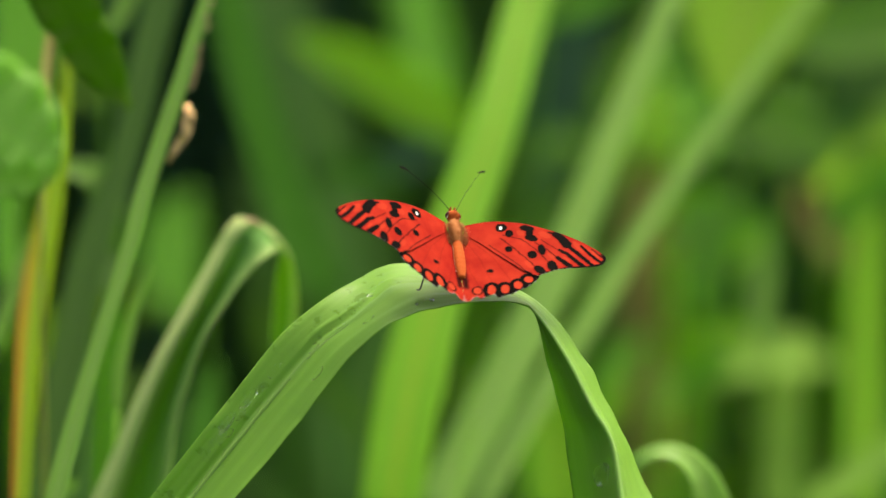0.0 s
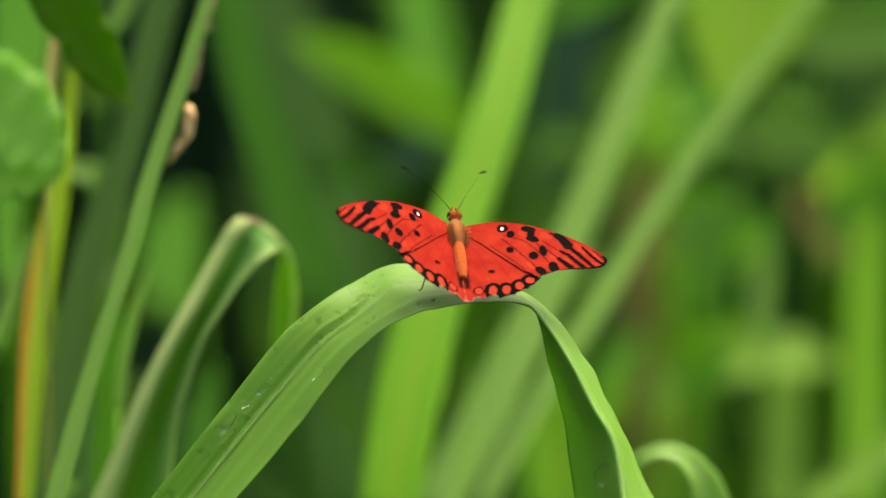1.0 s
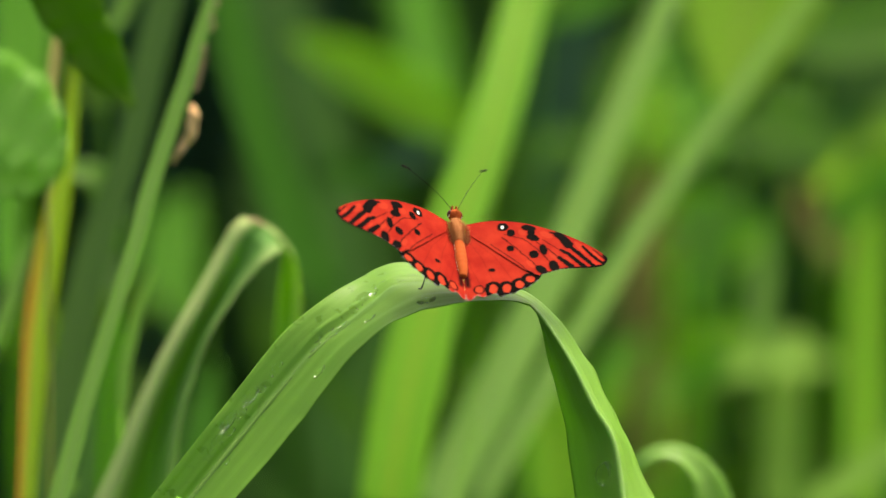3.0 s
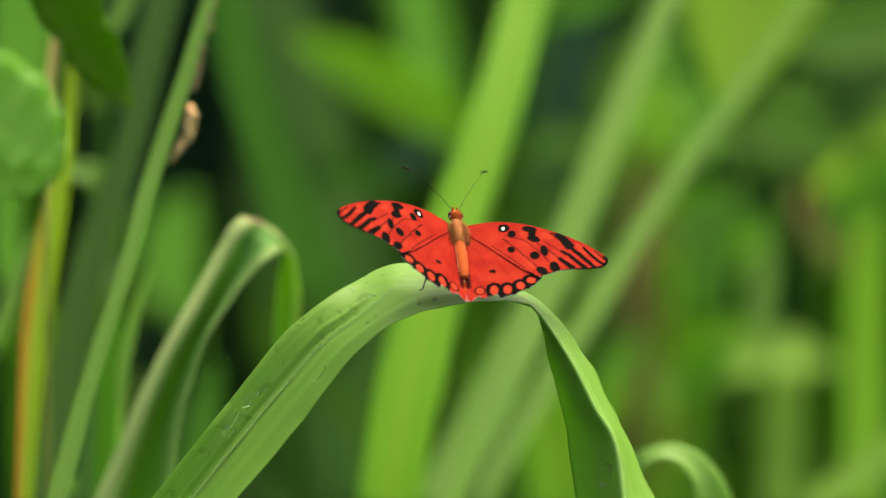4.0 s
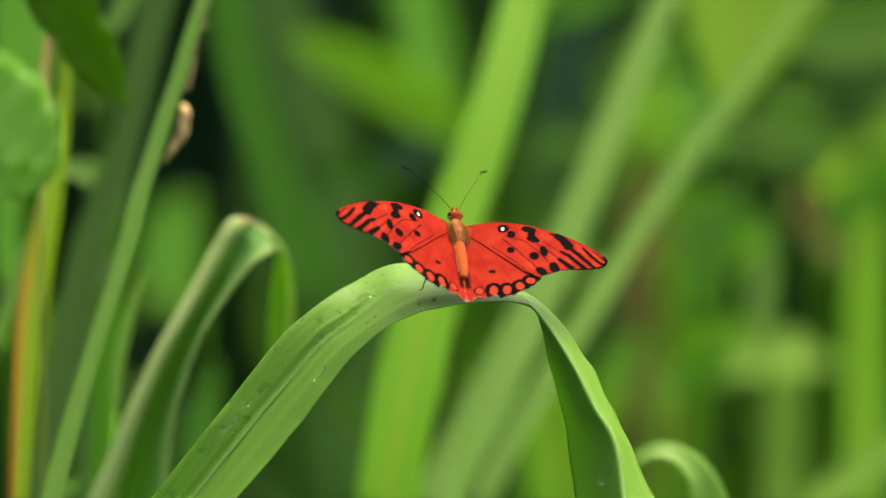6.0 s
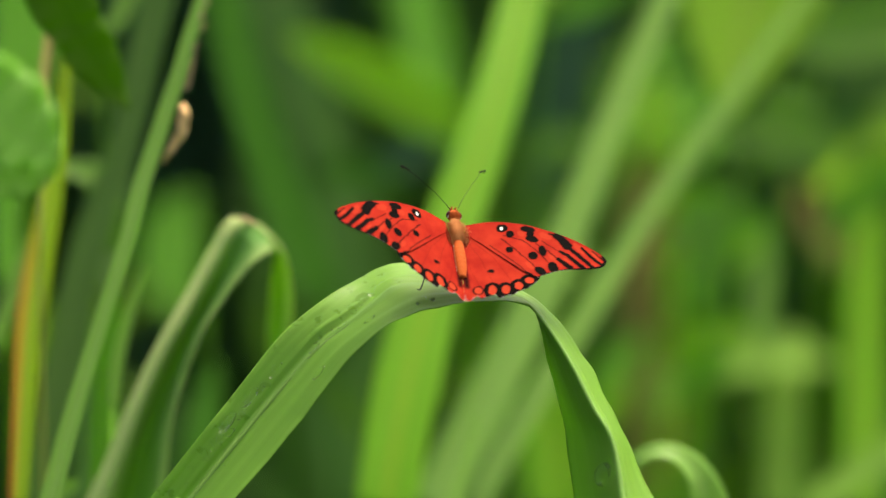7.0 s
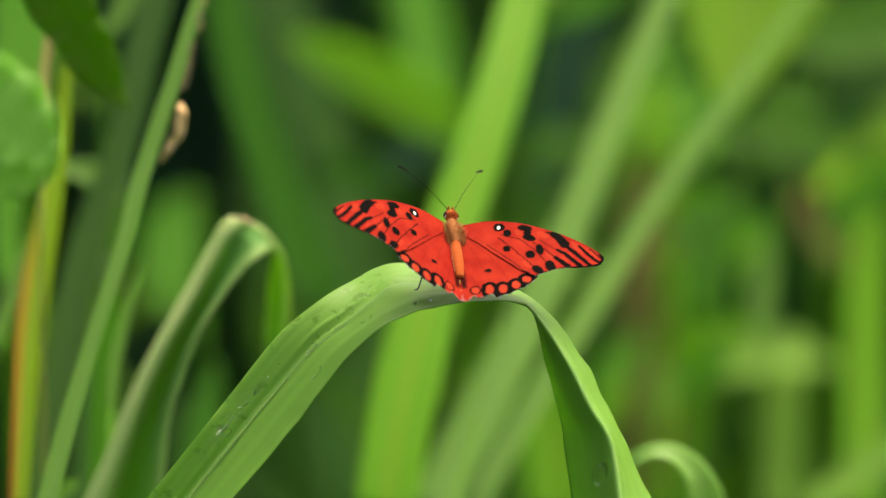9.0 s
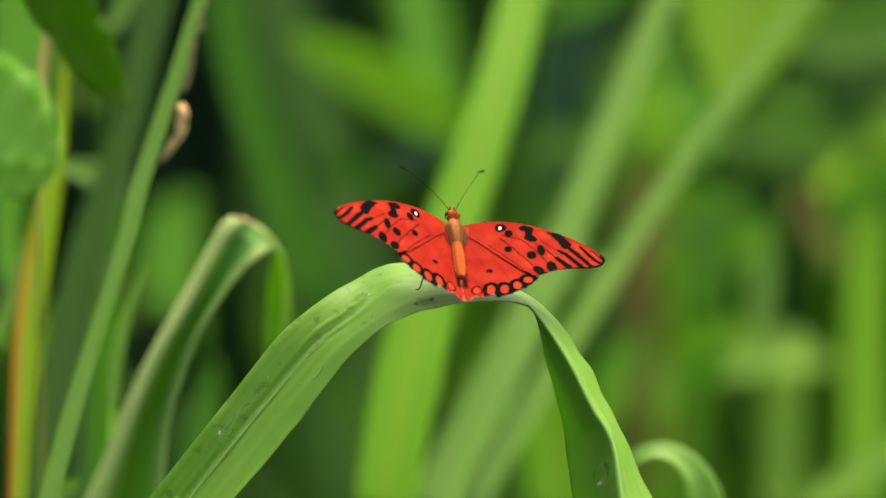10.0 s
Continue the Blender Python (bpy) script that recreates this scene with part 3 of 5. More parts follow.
grass_plant((-0.1584, 0.33, 0), [(-0.1408, 0.334, 0.2946), (-0.1231, 0.33, 0.5892)], (0.0011, 0.0008), [(-0.1231, 0.33, 0.5892), (-0.1199, 0.342, 0.6068), (-0.1209, 0.3534, 0.6238), (-0.123, 0.3647, 0.6409), (-0.1234, 0.3737, 0.6548)],
            (0.0076, 0.0085, 0.0070, 0.0043, 0.0012), MAT['dull'], 'dark green blade low behind the stalks')
grass_plant((-0.0724, 0.76, 0), [(-0.0889, 0.764, 0.2744), (-0.1053, 0.76, 0.5488)], (0.0010, 0.0007), [(-0.1053, 0.76, 0.5488), (-0.1136, 0.771, 0.5651), (-0.1184, 0.7811, 0.5804), (-0.1162, 0.7898, 0.5937), (-0.1084, 0.7978, 0.6059)],
            (0.0059, 0.0206, 0.0285, 0.0256, 0.0049), MAT['green'], 'mid-green blade low in the shade')
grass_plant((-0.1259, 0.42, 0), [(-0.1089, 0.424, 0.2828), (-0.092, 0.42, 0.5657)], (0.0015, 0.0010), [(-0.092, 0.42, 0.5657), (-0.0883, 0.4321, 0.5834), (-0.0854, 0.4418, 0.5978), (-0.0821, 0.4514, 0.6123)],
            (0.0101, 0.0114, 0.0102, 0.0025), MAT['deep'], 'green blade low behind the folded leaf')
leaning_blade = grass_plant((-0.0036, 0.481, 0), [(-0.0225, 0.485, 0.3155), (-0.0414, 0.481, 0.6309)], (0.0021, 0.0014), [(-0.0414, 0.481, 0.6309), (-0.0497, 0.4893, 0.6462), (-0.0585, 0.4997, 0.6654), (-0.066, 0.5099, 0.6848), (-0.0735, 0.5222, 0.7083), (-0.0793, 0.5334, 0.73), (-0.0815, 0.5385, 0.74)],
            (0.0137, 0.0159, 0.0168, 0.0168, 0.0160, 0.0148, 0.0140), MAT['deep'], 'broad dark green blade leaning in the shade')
side_leaf = grass_plant((0.0184, 0.728, 0), [(0.0184, 0.728, 0.3912), (0.0159, 0.728, 0.6281), (0.0114, 0.708, 0.6221), (0.0084, 0.698, 0.6521)], (0.0021, 0.0014), [(0.0084, 0.698, 0.6521), (-0.0056, 0.7004, 0.6597), (-0.0196, 0.7029, 0.6678), (-0.0337, 0.7053, 0.6757), (-0.0478, 0.7076, 0.6831), (-0.0618, 0.7095, 0.689)],
            (0.0140, 0.0224, 0.0243, 0.0211, 0.0140, 0.0028), MAT['fresh'], 'bright green leaf reaching sideways in the thicket')
grass_plant((0.0405, 0.76, 0), [(0.021, 0.764, 0.3252), (0.0014, 0.76, 0.6504)], (0.0022, 0.0014), [(0.0014, 0.76, 0.6504), (-0.0046, 0.7716, 0.6679), (-0.0095, 0.7831, 0.6857), (-0.012, 0.7931, 0.7014)],
            (0.0145, 0.0230, 0.0231, 0.0220), MAT['green'], 'mid-green blade upright in the shade')
grass_plant((-0.0108, 0.729, 0), [(-0.0253, 0.733, 0.2402), (-0.0397, 0.729, 0.4803)], (0.0022, 0.0014), [(-0.0397, 0.729, 0.4803), (-0.0428, 0.7442, 0.5026), (-0.0459, 0.7572, 0.5219), (-0.047, 0.7672, 0.5371)],
            (0.0145, 0.0194, 0.0195, 0.0044), MAT['dull'], 'olive leaf low in the shade')
tall_blade = grass_plant((-0.0538, 0.22, 0), [(-0.0352, 0.224, 0.3096), (-0.0167, 0.22, 0.6192)], (0.0029, 0.0019), [(-0.0167, 0.22, 0.6192), (-0.0139, 0.2316, 0.6354), (-0.0107, 0.2434, 0.6508), (-0.0065, 0.2559, 0.6663), (0.0004, 0.2719, 0.685), (0.0059, 0.286, 0.7006), (0.0122, 0.2993, 0.7148), (0.018, 0.3131, 0.7292), (0.0232, 0.3291, 0.7452), (0.0283, 0.3458, 0.7615), (0.0307, 0.3535, 0.7689)],
            (0.0191, 0.0200, 0.0208, 0.0202, 0.0189, 0.0179, 0.0169, 0.0163, 0.0157, 0.0151, 0.0148), MAT['fresh'], 'tall bright green blade standing upright with a yellow midrib', fold=0.15)
pale_blade = grass_plant((-0.0389, 0.27, 0), [(-0.0207, 0.274, 0.3028), (-0.0026, 0.27, 0.6056)], (0.0019, 0.0013), [(-0.0026, 0.27, 0.6056), (0.0052, 0.2817, 0.6186), (0.0152, 0.2953, 0.6342), (0.0245, 0.3089, 0.6501), (0.0331, 0.3211, 0.6646), (0.0409, 0.3326, 0.6785), (0.0479, 0.3439, 0.6926), (0.0551, 0.356, 0.7078), (0.0619, 0.3666, 0.7214), (0.0692, 0.3785, 0.7369), (0.0781, 0.3916, 0.7544), (0.0818, 0.3975, 0.7623)],
            (0.0128, 0.0148, 0.0152, 0.0150, 0.0139, 0.0129, 0.0122, 0.0115, 0.0108, 0.0100, 0.0097, 0.0094), MAT['pale'], 'pale green blade leaning across the thicket')
lean_blade = grass_plant((-0.0258, 0.28, 0), [(-0.0077, 0.284, 0.3014), (0.0103, 0.28, 0.6028)], (0.0015, 0.0010), [(0.0103, 0.28, 0.6028), (0.0225, 0.2973, 0.6222), (0.0339, 0.3096, 0.6365), (0.0449, 0.3222, 0.6512), (0.0542, 0.3328, 0.6639), (0.0625, 0.3423, 0.6755), (0.0719, 0.3524, 0.688), (0.0815, 0.3619, 0.6998), (0.0907, 0.3706, 0.7109), (0.0995, 0.3786, 0.7212), (0.1101, 0.3886, 0.7342), (0.1243, 0.4005, 0.75), (0.1325, 0.4071, 0.7589)],
            (0.0100, 0.0104, 0.0084, 0.0077, 0.0074, 0.0070, 0.0067, 0.0063, 0.0060, 0.0056, 0.0049, 0.0041, 0.0037), MAT['pale'], 'narrow pale green blade leaning steeply across the thicket')
grass_plant((-0.0356, 0.15, 0), [(-0.0165, 0.154, 0.3192), (0.0027, 0.15, 0.6383)], (0.0010, 0.0007), [(0.0027, 0.15, 0.6383), (0.0061, 0.1576, 0.6493), (0.0088, 0.1631, 0.6575), (0.0105, 0.1681, 0.665)],
            (0.0050, 0.0044, 0.0030, 0.0007), MAT['reedy'], 'fine pointed green shoot in front of a tall blade')
grass_plant((0.0208, 0.512, 0), [(0.032, 0.516, 0.2698), (0.0431, 0.512, 0.5395)], (0.0022, 0.0015), [(0.0431, 0.512, 0.5395), (0.0443, 0.52, 0.554), (0.0433, 0.5275, 0.5676), (0.038, 0.5349, 0.5813)],
            (0.0236, 0.0279, 0.0280, 0.0108), MAT['fresh'], 'bright green blade low between the stems')
grass_plant((0.2227, 0.5052, 0), [(0.2227, 0.5052, 0.4504), (0.1952, 0.5052, 0.7746), (0.1457, 0.4852, 0.7806), (0.1127, 0.4752, 0.7506)], (0.0022, 0.0015), [(0.1127, 0.4752, 0.7506), (0.1097, 0.4687, 0.7382), (0.1067, 0.4626, 0.7268), (0.104, 0.4566, 0.7155), (0.1025, 0.45, 0.7032)],
            (0.0552, 0.0490, 0.0377, 0.0223, 0.0020), MAT['lime'], 'bright yellow-green leaf hanging to a point', fold=0.1)
grass_plant((0.13, 0.6174, 0), [(0.1102, 0.6214, 0.3299), (0.0904, 0.6174, 0.6597)], (0.0017, 0.0011), [(0.0904, 0.6174, 0.6597), (0.0866, 0.6224, 0.6672), (0.0845, 0.6277, 0.6754), (0.0865, 0.6351, 0.6866)],
            (0.0112, 0.0188, 0.0189, 0.0023), MAT['fresh'], 'bright green leaf in the thicket')
grass_plant((0.0615, 0.698, 0), [(0.0806, 0.702, 0.3189), (0.0997, 0.698, 0.6378)], (0.0022, 0.0015), [(0.0997, 0.698, 0.6378), (0.1036, 0.7078, 0.6526), (0.1009, 0.7176, 0.6676), (0.0936, 0.7253, 0.6794), (0.0866, 0.7301, 0.687)],
            (0.0187, 0.0226, 0.0212, 0.0156, 0.0024), MAT['green'], 'green leaf behind a leaning blade')
grass_plant((0.0733, 0.6204, 0), [(0.0933, 0.6244, 0.3338), (0.1134, 0.6204, 0.6676)], (0.0010, 0.0007), [(0.1134, 0.6204, 0.6676), (0.1246, 0.6203, 0.6669), (0.1369, 0.6198, 0.6647), (0.147, 0.6189, 0.6604), (0.1555, 0.6174, 0.6529)],
            (0.0022, 0.0157, 0.0206, 0.0188, 0.0036), MAT['mist'], 'pale green leaf turned sideways in the thicket')
grass_plant((0.0929, 0.667, 0), [(0.1136, 0.671, 0.3446), (0.1342, 0.667, 0.6893)], (0.0010, 0.0007), [(0.1342, 0.667, 0.6893), (0.1503, 0.6681, 0.6949), (0.1663, 0.6686, 0.6971), (0.1869, 0.6695, 0.7016)],
            (0.0069, 0.0229, 0.0275, 0.0298), MAT['mist'], 'dull green leaf high in the thicket')
grass_plant((0.1156, 0.729, 0), [(0.1356, 0.733, 0.3328), (0.1555, 0.729, 0.6656)], (0.0010, 0.0007), [(0.1555, 0.729, 0.6656), (0.1697, 0.7295, 0.6703), (0.1934, 0.7298, 0.6732)],
            (0.0024, 0.0119, 0.0147), MAT['slate'], 'dull green leaf hanging at the thicket edge')
grass_plant((0.0511, 0.791, 0), [(0.0683, 0.795, 0.286), (0.0854, 0.791, 0.572)], (0.0022, 0.0015), [(0.0854, 0.791, 0.572), (0.0907, 0.8028, 0.5897), (0.0966, 0.8146, 0.6076), (0.1029, 0.8241, 0.6223)],
            (0.0198, 0.0238, 0.0224, 0.0050), MAT['russet'], 'olive-brown leaf between the leaning blades')
grass_plant((0.1023, 0.76, 0), [(0.1084, 0.764, 0.2906), (0.1145, 0.76, 0.5813)], (0.0022, 0.0015), [(0.1145, 0.76, 0.5813), (0.1151, 0.7702, 0.5965), (0.113, 0.7796, 0.6108)],
            (0.0170, 0.0219, 0.0049), MAT['dull'], 'mid-green leaf in the thicket, darkened in colour for shade')
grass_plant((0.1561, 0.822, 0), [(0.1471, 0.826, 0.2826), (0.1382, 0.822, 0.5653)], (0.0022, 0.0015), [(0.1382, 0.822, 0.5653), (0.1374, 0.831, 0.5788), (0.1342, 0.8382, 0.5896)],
            (0.0201, 0.0252, 0.0050), MAT['deep'], 'mid-green leaf in the thicket, darkened in colour for shade')
grass_plant((0.2029, 0.667, 0), [(0.1848, 0.671, 0.3007), (0.1668, 0.667, 0.6014)], (0.0022, 0.0015), [(0.1668, 0.667, 0.6014), (0.1569, 0.6767, 0.6159), (0.148, 0.6836, 0.6263), (0.1435, 0.687, 0.6316)],
            (0.0162, 0.0209, 0.0140, 0.0023), MAT['russet'], 'faded brown leaf in the half shade')
grass_plant((0.1483, 0.5554, 0), [(0.1559, 0.5594, 0.2638), (0.1635, 0.5554, 0.5277)], (0.0022, 0.0015), [(0.1635, 0.5554, 0.5277), (0.1651, 0.5744, 0.5557), (0.1667, 0.5927, 0.5832), (0.1681, 0.6082, 0.6072), (0.1702, 0.6211, 0.6274), (0.1726, 0.6314, 0.6437)],
            (0.0176, 0.0186, 0.0183, 0.0166, 0.0126, 0.0032), MAT['fresh'], "yellow-green blade standing upright at the thicket's end")
grass_plant((0.1136, 0.543, 0), [(0.1183, 0.547, 0.2986), (0.123, 0.543, 0.5972)], (0.0014, 0.0009), [(0.123, 0.543, 0.5972), (0.1234, 0.5521, 0.6107), (0.1238, 0.5611, 0.6243), (0.1251, 0.5688, 0.636)],
            (0.0095, 0.0096, 0.0087, 0.0017), MAT['mist'], 'thin upright green shoot in the shade')
grass_plant((0.1593, 0.915, 0), [(0.1436, 0.919, 0.2618), (0.1279, 0.915, 0.5235)], (0.0022, 0.0015), [(0.1279, 0.915, 0.5235), (0.1203, 0.9245, 0.5376), (0.1196, 0.9339, 0.5518)],
            (0.0263, 0.0290, 0.0079), MAT['deep'], 'dark green leaf in the thicket')
grass_plant((0.0539, 0.791, 0), [(0.0688, 0.795, 0.2478), (0.0836, 0.791, 0.4956)], (0.0022, 0.0015), [(0.0836, 0.791, 0.4956), (0.088, 0.8044, 0.5154), (0.0909, 0.8178, 0.5354), (0.0898, 0.8325, 0.5578), (0.085, 0.8413, 0.5714)],
            (0.0149, 0.0210, 0.0211, 0.0192, 0.0051), MAT['russet'], 'russet dry blade deep in the thicket')
grass_plant((0.1433, 0.6546, 0), [(0.1415, 0.6586, 0.2503), (0.1397, 0.6546, 0.5006)], (0.0022, 0.0015), [(0.1397, 0.6546, 0.5006), (0.1394, 0.6645, 0.5184), (0.1393, 0.6737, 0.5353), (0.1407, 0.6829, 0.5524)],
            (0.0214, 0.0214, 0.0215, 0.0164), MAT['sunny'], 'pale green blade hanging beneath a bend')
bent_blade = grass_plant((0.0526, 0.667, 0), [(0.0689, 0.671, 0.2714), (0.0852, 0.667, 0.5428)], (0.0010, 0.0007), [(0.0852, 0.667, 0.5428), (0.0991, 0.6678, 0.5512), (0.1142, 0.6686, 0.5587), (0.1281, 0.669, 0.5629), (0.1409, 0.6691, 0.5638), (0.1516, 0.6689, 0.5619), (0.1624, 0.6684, 0.557)],
            (0.0061, 0.0181, 0.0214, 0.0223, 0.0219, 0.0177, 0.0042), MAT['sunny'], 'pale green blade bent over sideways at its crown', face=(0, -0.7, 0.8))
grass_plant((0.0548, 0.5802, 0), [(0.0719, 0.5842, 0.284), (0.0889, 0.5802, 0.568)], (0.0010, 0.0007), [(0.0889, 0.5802, 0.568), (0.0989, 0.5818, 0.5756), (0.1078, 0.5829, 0.581), (0.1144, 0.5835, 0.5843)],
            (0.0044, 0.0155, 0.0155, 0.0022), MAT['green'], 'green leaf under a bent blade')
grass_plant((0.0299, 0.636, 0), [(0.0465, 0.64, 0.2771), (0.0631, 0.636, 0.5542)], (0.0017, 0.0011), [(0.0631, 0.636, 0.5542), (0.0701, 0.6415, 0.5623), (0.0748, 0.6456, 0.5684), (0.0842, 0.6511, 0.5766)],
            (0.0114, 0.0138, 0.0115, 0.0023), MAT['green'], 'mid-green leaf low in the thicket')
grass_plant((0.0459, 0.698, 0), [(0.0605, 0.702, 0.2444), (0.0752, 0.698, 0.4888)], (0.0021, 0.0014), [(0.0752, 0.698, 0.4888), (0.0874, 0.7087, 0.5044), (0.0973, 0.7186, 0.5191), (0.1023, 0.725, 0.5286)],
            (0.0143, 0.0143, 0.0120, 0.0024), MAT['russet'], 'brownish leaf low in the thicket')
grass_plant((0.0999, 0.45, 0), [(0.1166, 0.454, 0.2782), (0.1333, 0.45, 0.5564)], (0.0014, 0.0009), [(0.1333, 0.45, 0.5564), (0.1483, 0.4579, 0.5661), (0.1633, 0.4651, 0.5749), (0.174, 0.4694, 0.5802)],
            (0.0095, 0.0116, 0.0116, 0.0083), MAT['sunny'], "bright pale blade at the thicket's foot")
curl_blade = grass_plant((0.0118, 0.1, 0), [(0.0313, 0.104, 0.3251), (0.0509, 0.1, 0.6503)], (0.0010, 0.0007), [(0.0509, 0.1, 0.6503), (0.0521, 0.1, 0.6595), (0.0556, 0.1, 0.6665), (0.0617, 0.1, 0.6695), (0.0681, 0.1, 0.6682), (0.0731, 0.1, 0.6631), (0.0757, 0.1, 0.6568), (0.0768, 0.1, 0.6504)],
            (0.0036, 0.0039, 0.0048, 0.0052, 0.0071, 0.0100, 0.0123, 0.0133), MAT['pale'], 'small green blade curled over in an arch', face=(0.2, -0.6, 0.8))
grass_plant((0.047, 0.543, 0), [(0.0661, 0.547, 0.3196), (0.0853, 0.543, 0.6392)], (0.0010, 0.0007), [(0.0853, 0.543, 0.6392), (0.0929, 0.5456, 0.6475), (0.1031, 0.5474, 0.6533), (0.1113, 0.5478, 0.6547)],
            (0.0030, 0.0086, 0.0082, 0.0013), MAT['green'], 'small green leaf turned aside in the thicket')
grass_plant((0.0613, 0.5554, 0), [(0.0802, 0.5594, 0.3144), (0.099, 0.5554, 0.6288)], (0.0010, 0.0007), [(0.099, 0.5554, 0.6288), (0.1067, 0.5577, 0.6361), (0.1161, 0.559, 0.6403), (0.1256, 0.5593, 0.6413)],
            (0.0030, 0.0096, 0.0087, 0.0013), MAT['green'], 'small green leaf turned aside in the thicket')
grass_plant((0.0762, 0.605, 0), [(0.0947, 0.609, 0.3074), (0.1131, 0.605, 0.6148)], (0.0010, 0.0007), [(0.1131, 0.605, 0.6148), (0.1221, 0.607, 0.6212), (0.1271, 0.6097, 0.6298)],
            (0.0031, 0.0089, 0.0013), MAT['fresh'], 'small bright leaf in the thicket')
grass_plant((0.1147, 0.574, 0), [(0.1337, 0.578, 0.3164), (0.1527, 0.574, 0.6327)], (0.0010, 0.0007), [(0.1527, 0.574, 0.6327), (0.1571, 0.5773, 0.6432), (0.1671, 0.5799, 0.6517), (0.1792, 0.5819, 0.658)],
            (0.0035, 0.0132, 0.0145, 0.0088), MAT['green'], 'green leaf bending over at the edge of the thicket')
grass_plant((0.085, 0.481, 0), [(0.1057, 0.485, 0.3441), (0.1263, 0.481, 0.6881)], (0.0010, 0.0007), [(0.1263, 0.481, 0.6881), (0.1315, 0.4832, 0.6951), (0.1358, 0.486, 0.704), (0.1383, 0.489, 0.714)],
            (0.0017, 0.0033, 0.0033, 0.0008), MAT['mist'], 'thin pale stalk in the thicket')
grass_plant((0.069, 0.512, 0), [(0.089, 0.516, 0.3326), (0.1089, 0.512, 0.6651)], (0.0010, 0.0007), [(0.1089, 0.512, 0.6651), (0.1195, 0.5145, 0.6732), (0.1312, 0.5163, 0.6789), (0.147, 0.5171, 0.6813)],
            (0.0013, 0.0030, 0.0030, 0.0008), MAT['mist'], 'thin pale stalk in the thicket')
grass_plant((0.1022, 0.512, 0), [(0.1215, 0.516, 0.3229), (0.1409, 0.512, 0.6457)], (0.0010, 0.0007), [(0.1409, 0.512, 0.6457), (0.1452, 0.5164, 0.6599), (0.1538, 0.5202, 0.6721), (0.1645, 0.5234, 0.6823)],
            (0.0013, 0.0030, 0.0034, 0.0017), MAT['mist'], 'thin pale stalk in the thicket')
grass_plant((0.0617, 0.605, 0), [(0.0792, 0.609, 0.2913), (0.0967, 0.605, 0.5826)], (0.0010, 0.0007), [(0.0967, 0.605, 0.5826), (0.1057, 0.6063, 0.5869), (0.118, 0.6067, 0.588), (0.1319, 0.6057, 0.5848)],
            (0.0022, 0.0076, 0.0081, 0.0018), MAT['fresh'], 'small bright leaf above a bent blade')
grass_plant((0.0225, 0.512, 0), [(0.0396, 0.516, 0.2858), (0.0568, 0.512, 0.5716)], (0.0010, 0.0007), [(0.0568, 0.512, 0.5716), (0.0643, 0.5146, 0.5797), (0.0686, 0.5177, 0.5899)],
            (0.0043, 0.0107, 0.0017), MAT['fresh'], 'bright green leaf low in the thicket')
grass_plant((-0.0028, 0.636, 0), [(0.0184, 0.64, 0.3535), (0.0396, 0.636, 0.707)], (0.0010, 0.0007), [(0.0396, 0.636, 0.707), (0.0508, 0.6373, 0.7113), (0.0621, 0.6387, 0.7157), (0.0734, 0.6407, 0.7222)],
            (0.0027, 0.0099, 0.0103, 0.0068), MAT['green'], 'green leaf high in the thicket')
grass_plant((-0.003, 0.729, 0), [(0.0159, 0.733, 0.3147), (0.0348, 0.729, 0.6294)], (0.0010, 0.0007), [(0.0348, 0.729, 0.6294), (0.0419, 0.7317, 0.638), (0.0526, 0.7326, 0.6408), (0.061, 0.7317, 0.638)],
            (0.0029, 0.0095, 0.0095, 0.0019), MAT['mist'], 'dull leaf in the half shade')
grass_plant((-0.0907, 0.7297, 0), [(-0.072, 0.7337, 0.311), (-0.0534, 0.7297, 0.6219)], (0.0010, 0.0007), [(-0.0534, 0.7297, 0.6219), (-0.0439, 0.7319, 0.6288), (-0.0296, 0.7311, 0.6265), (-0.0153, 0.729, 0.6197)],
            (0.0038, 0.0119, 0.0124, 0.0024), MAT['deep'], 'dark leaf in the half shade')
grass_plant((0.0025, 0.543, 0), [(-0.0144, 0.547, 0.2818), (-0.0313, 0.543, 0.5637)], (0.0010, 0.0007), [(-0.0313, 0.543, 0.5637), (-0.0367, 0.545, 0.5699), (-0.0422, 0.5476, 0.5782), (-0.0455, 0.5508, 0.5886)],
            (0.0030, 0.0087, 0.0091, 0.0017), MAT['olive'], 'olive leaf low in the half shade')
grass_plant((0.0466, 0.6057, 0), [(0.0672, 0.6097, 0.3436), (0.0878, 0.6057, 0.6872)], (0.0010, 0.0007), [(0.0878, 0.6057, 0.6872), (0.0978, 0.6077, 0.6936), (0.106, 0.607, 0.6915), (0.1122, 0.605, 0.6851)],
            (0.0022, 0.0080, 0.0084, 0.0018), MAT['deep'], 'dark leaf behind the leaning blades')
grass_plant((0.0585, 0.543, 0), [(0.0746, 0.547, 0.2684), (0.0907, 0.543, 0.5367)], (0.0010, 0.0007), [(0.0907, 0.543, 0.5367), (0.0984, 0.545, 0.543), (0.1043, 0.5482, 0.5534), (0.1072, 0.5521, 0.5659)],
            (0.0031, 0.0065, 0.0061, 0.0013), MAT['dull'], 'dull leaf low in the thicket')
grass_plant((0.1312, 0.915, 0), [(0.1488, 0.919, 0.2926), (0.1663, 0.915, 0.5852)], (0.0016, 0.0010), [(0.1663, 0.915, 0.5852), (0.1796, 0.9213, 0.6053), (0.1954, 0.9252, 0.6179), (0.2138, 0.9275, 0.6254)],
            (0.0105, 0.0262, 0.0288, 0.0236), MAT['dull'], 'dull leaf in the shade of the thicket edge')
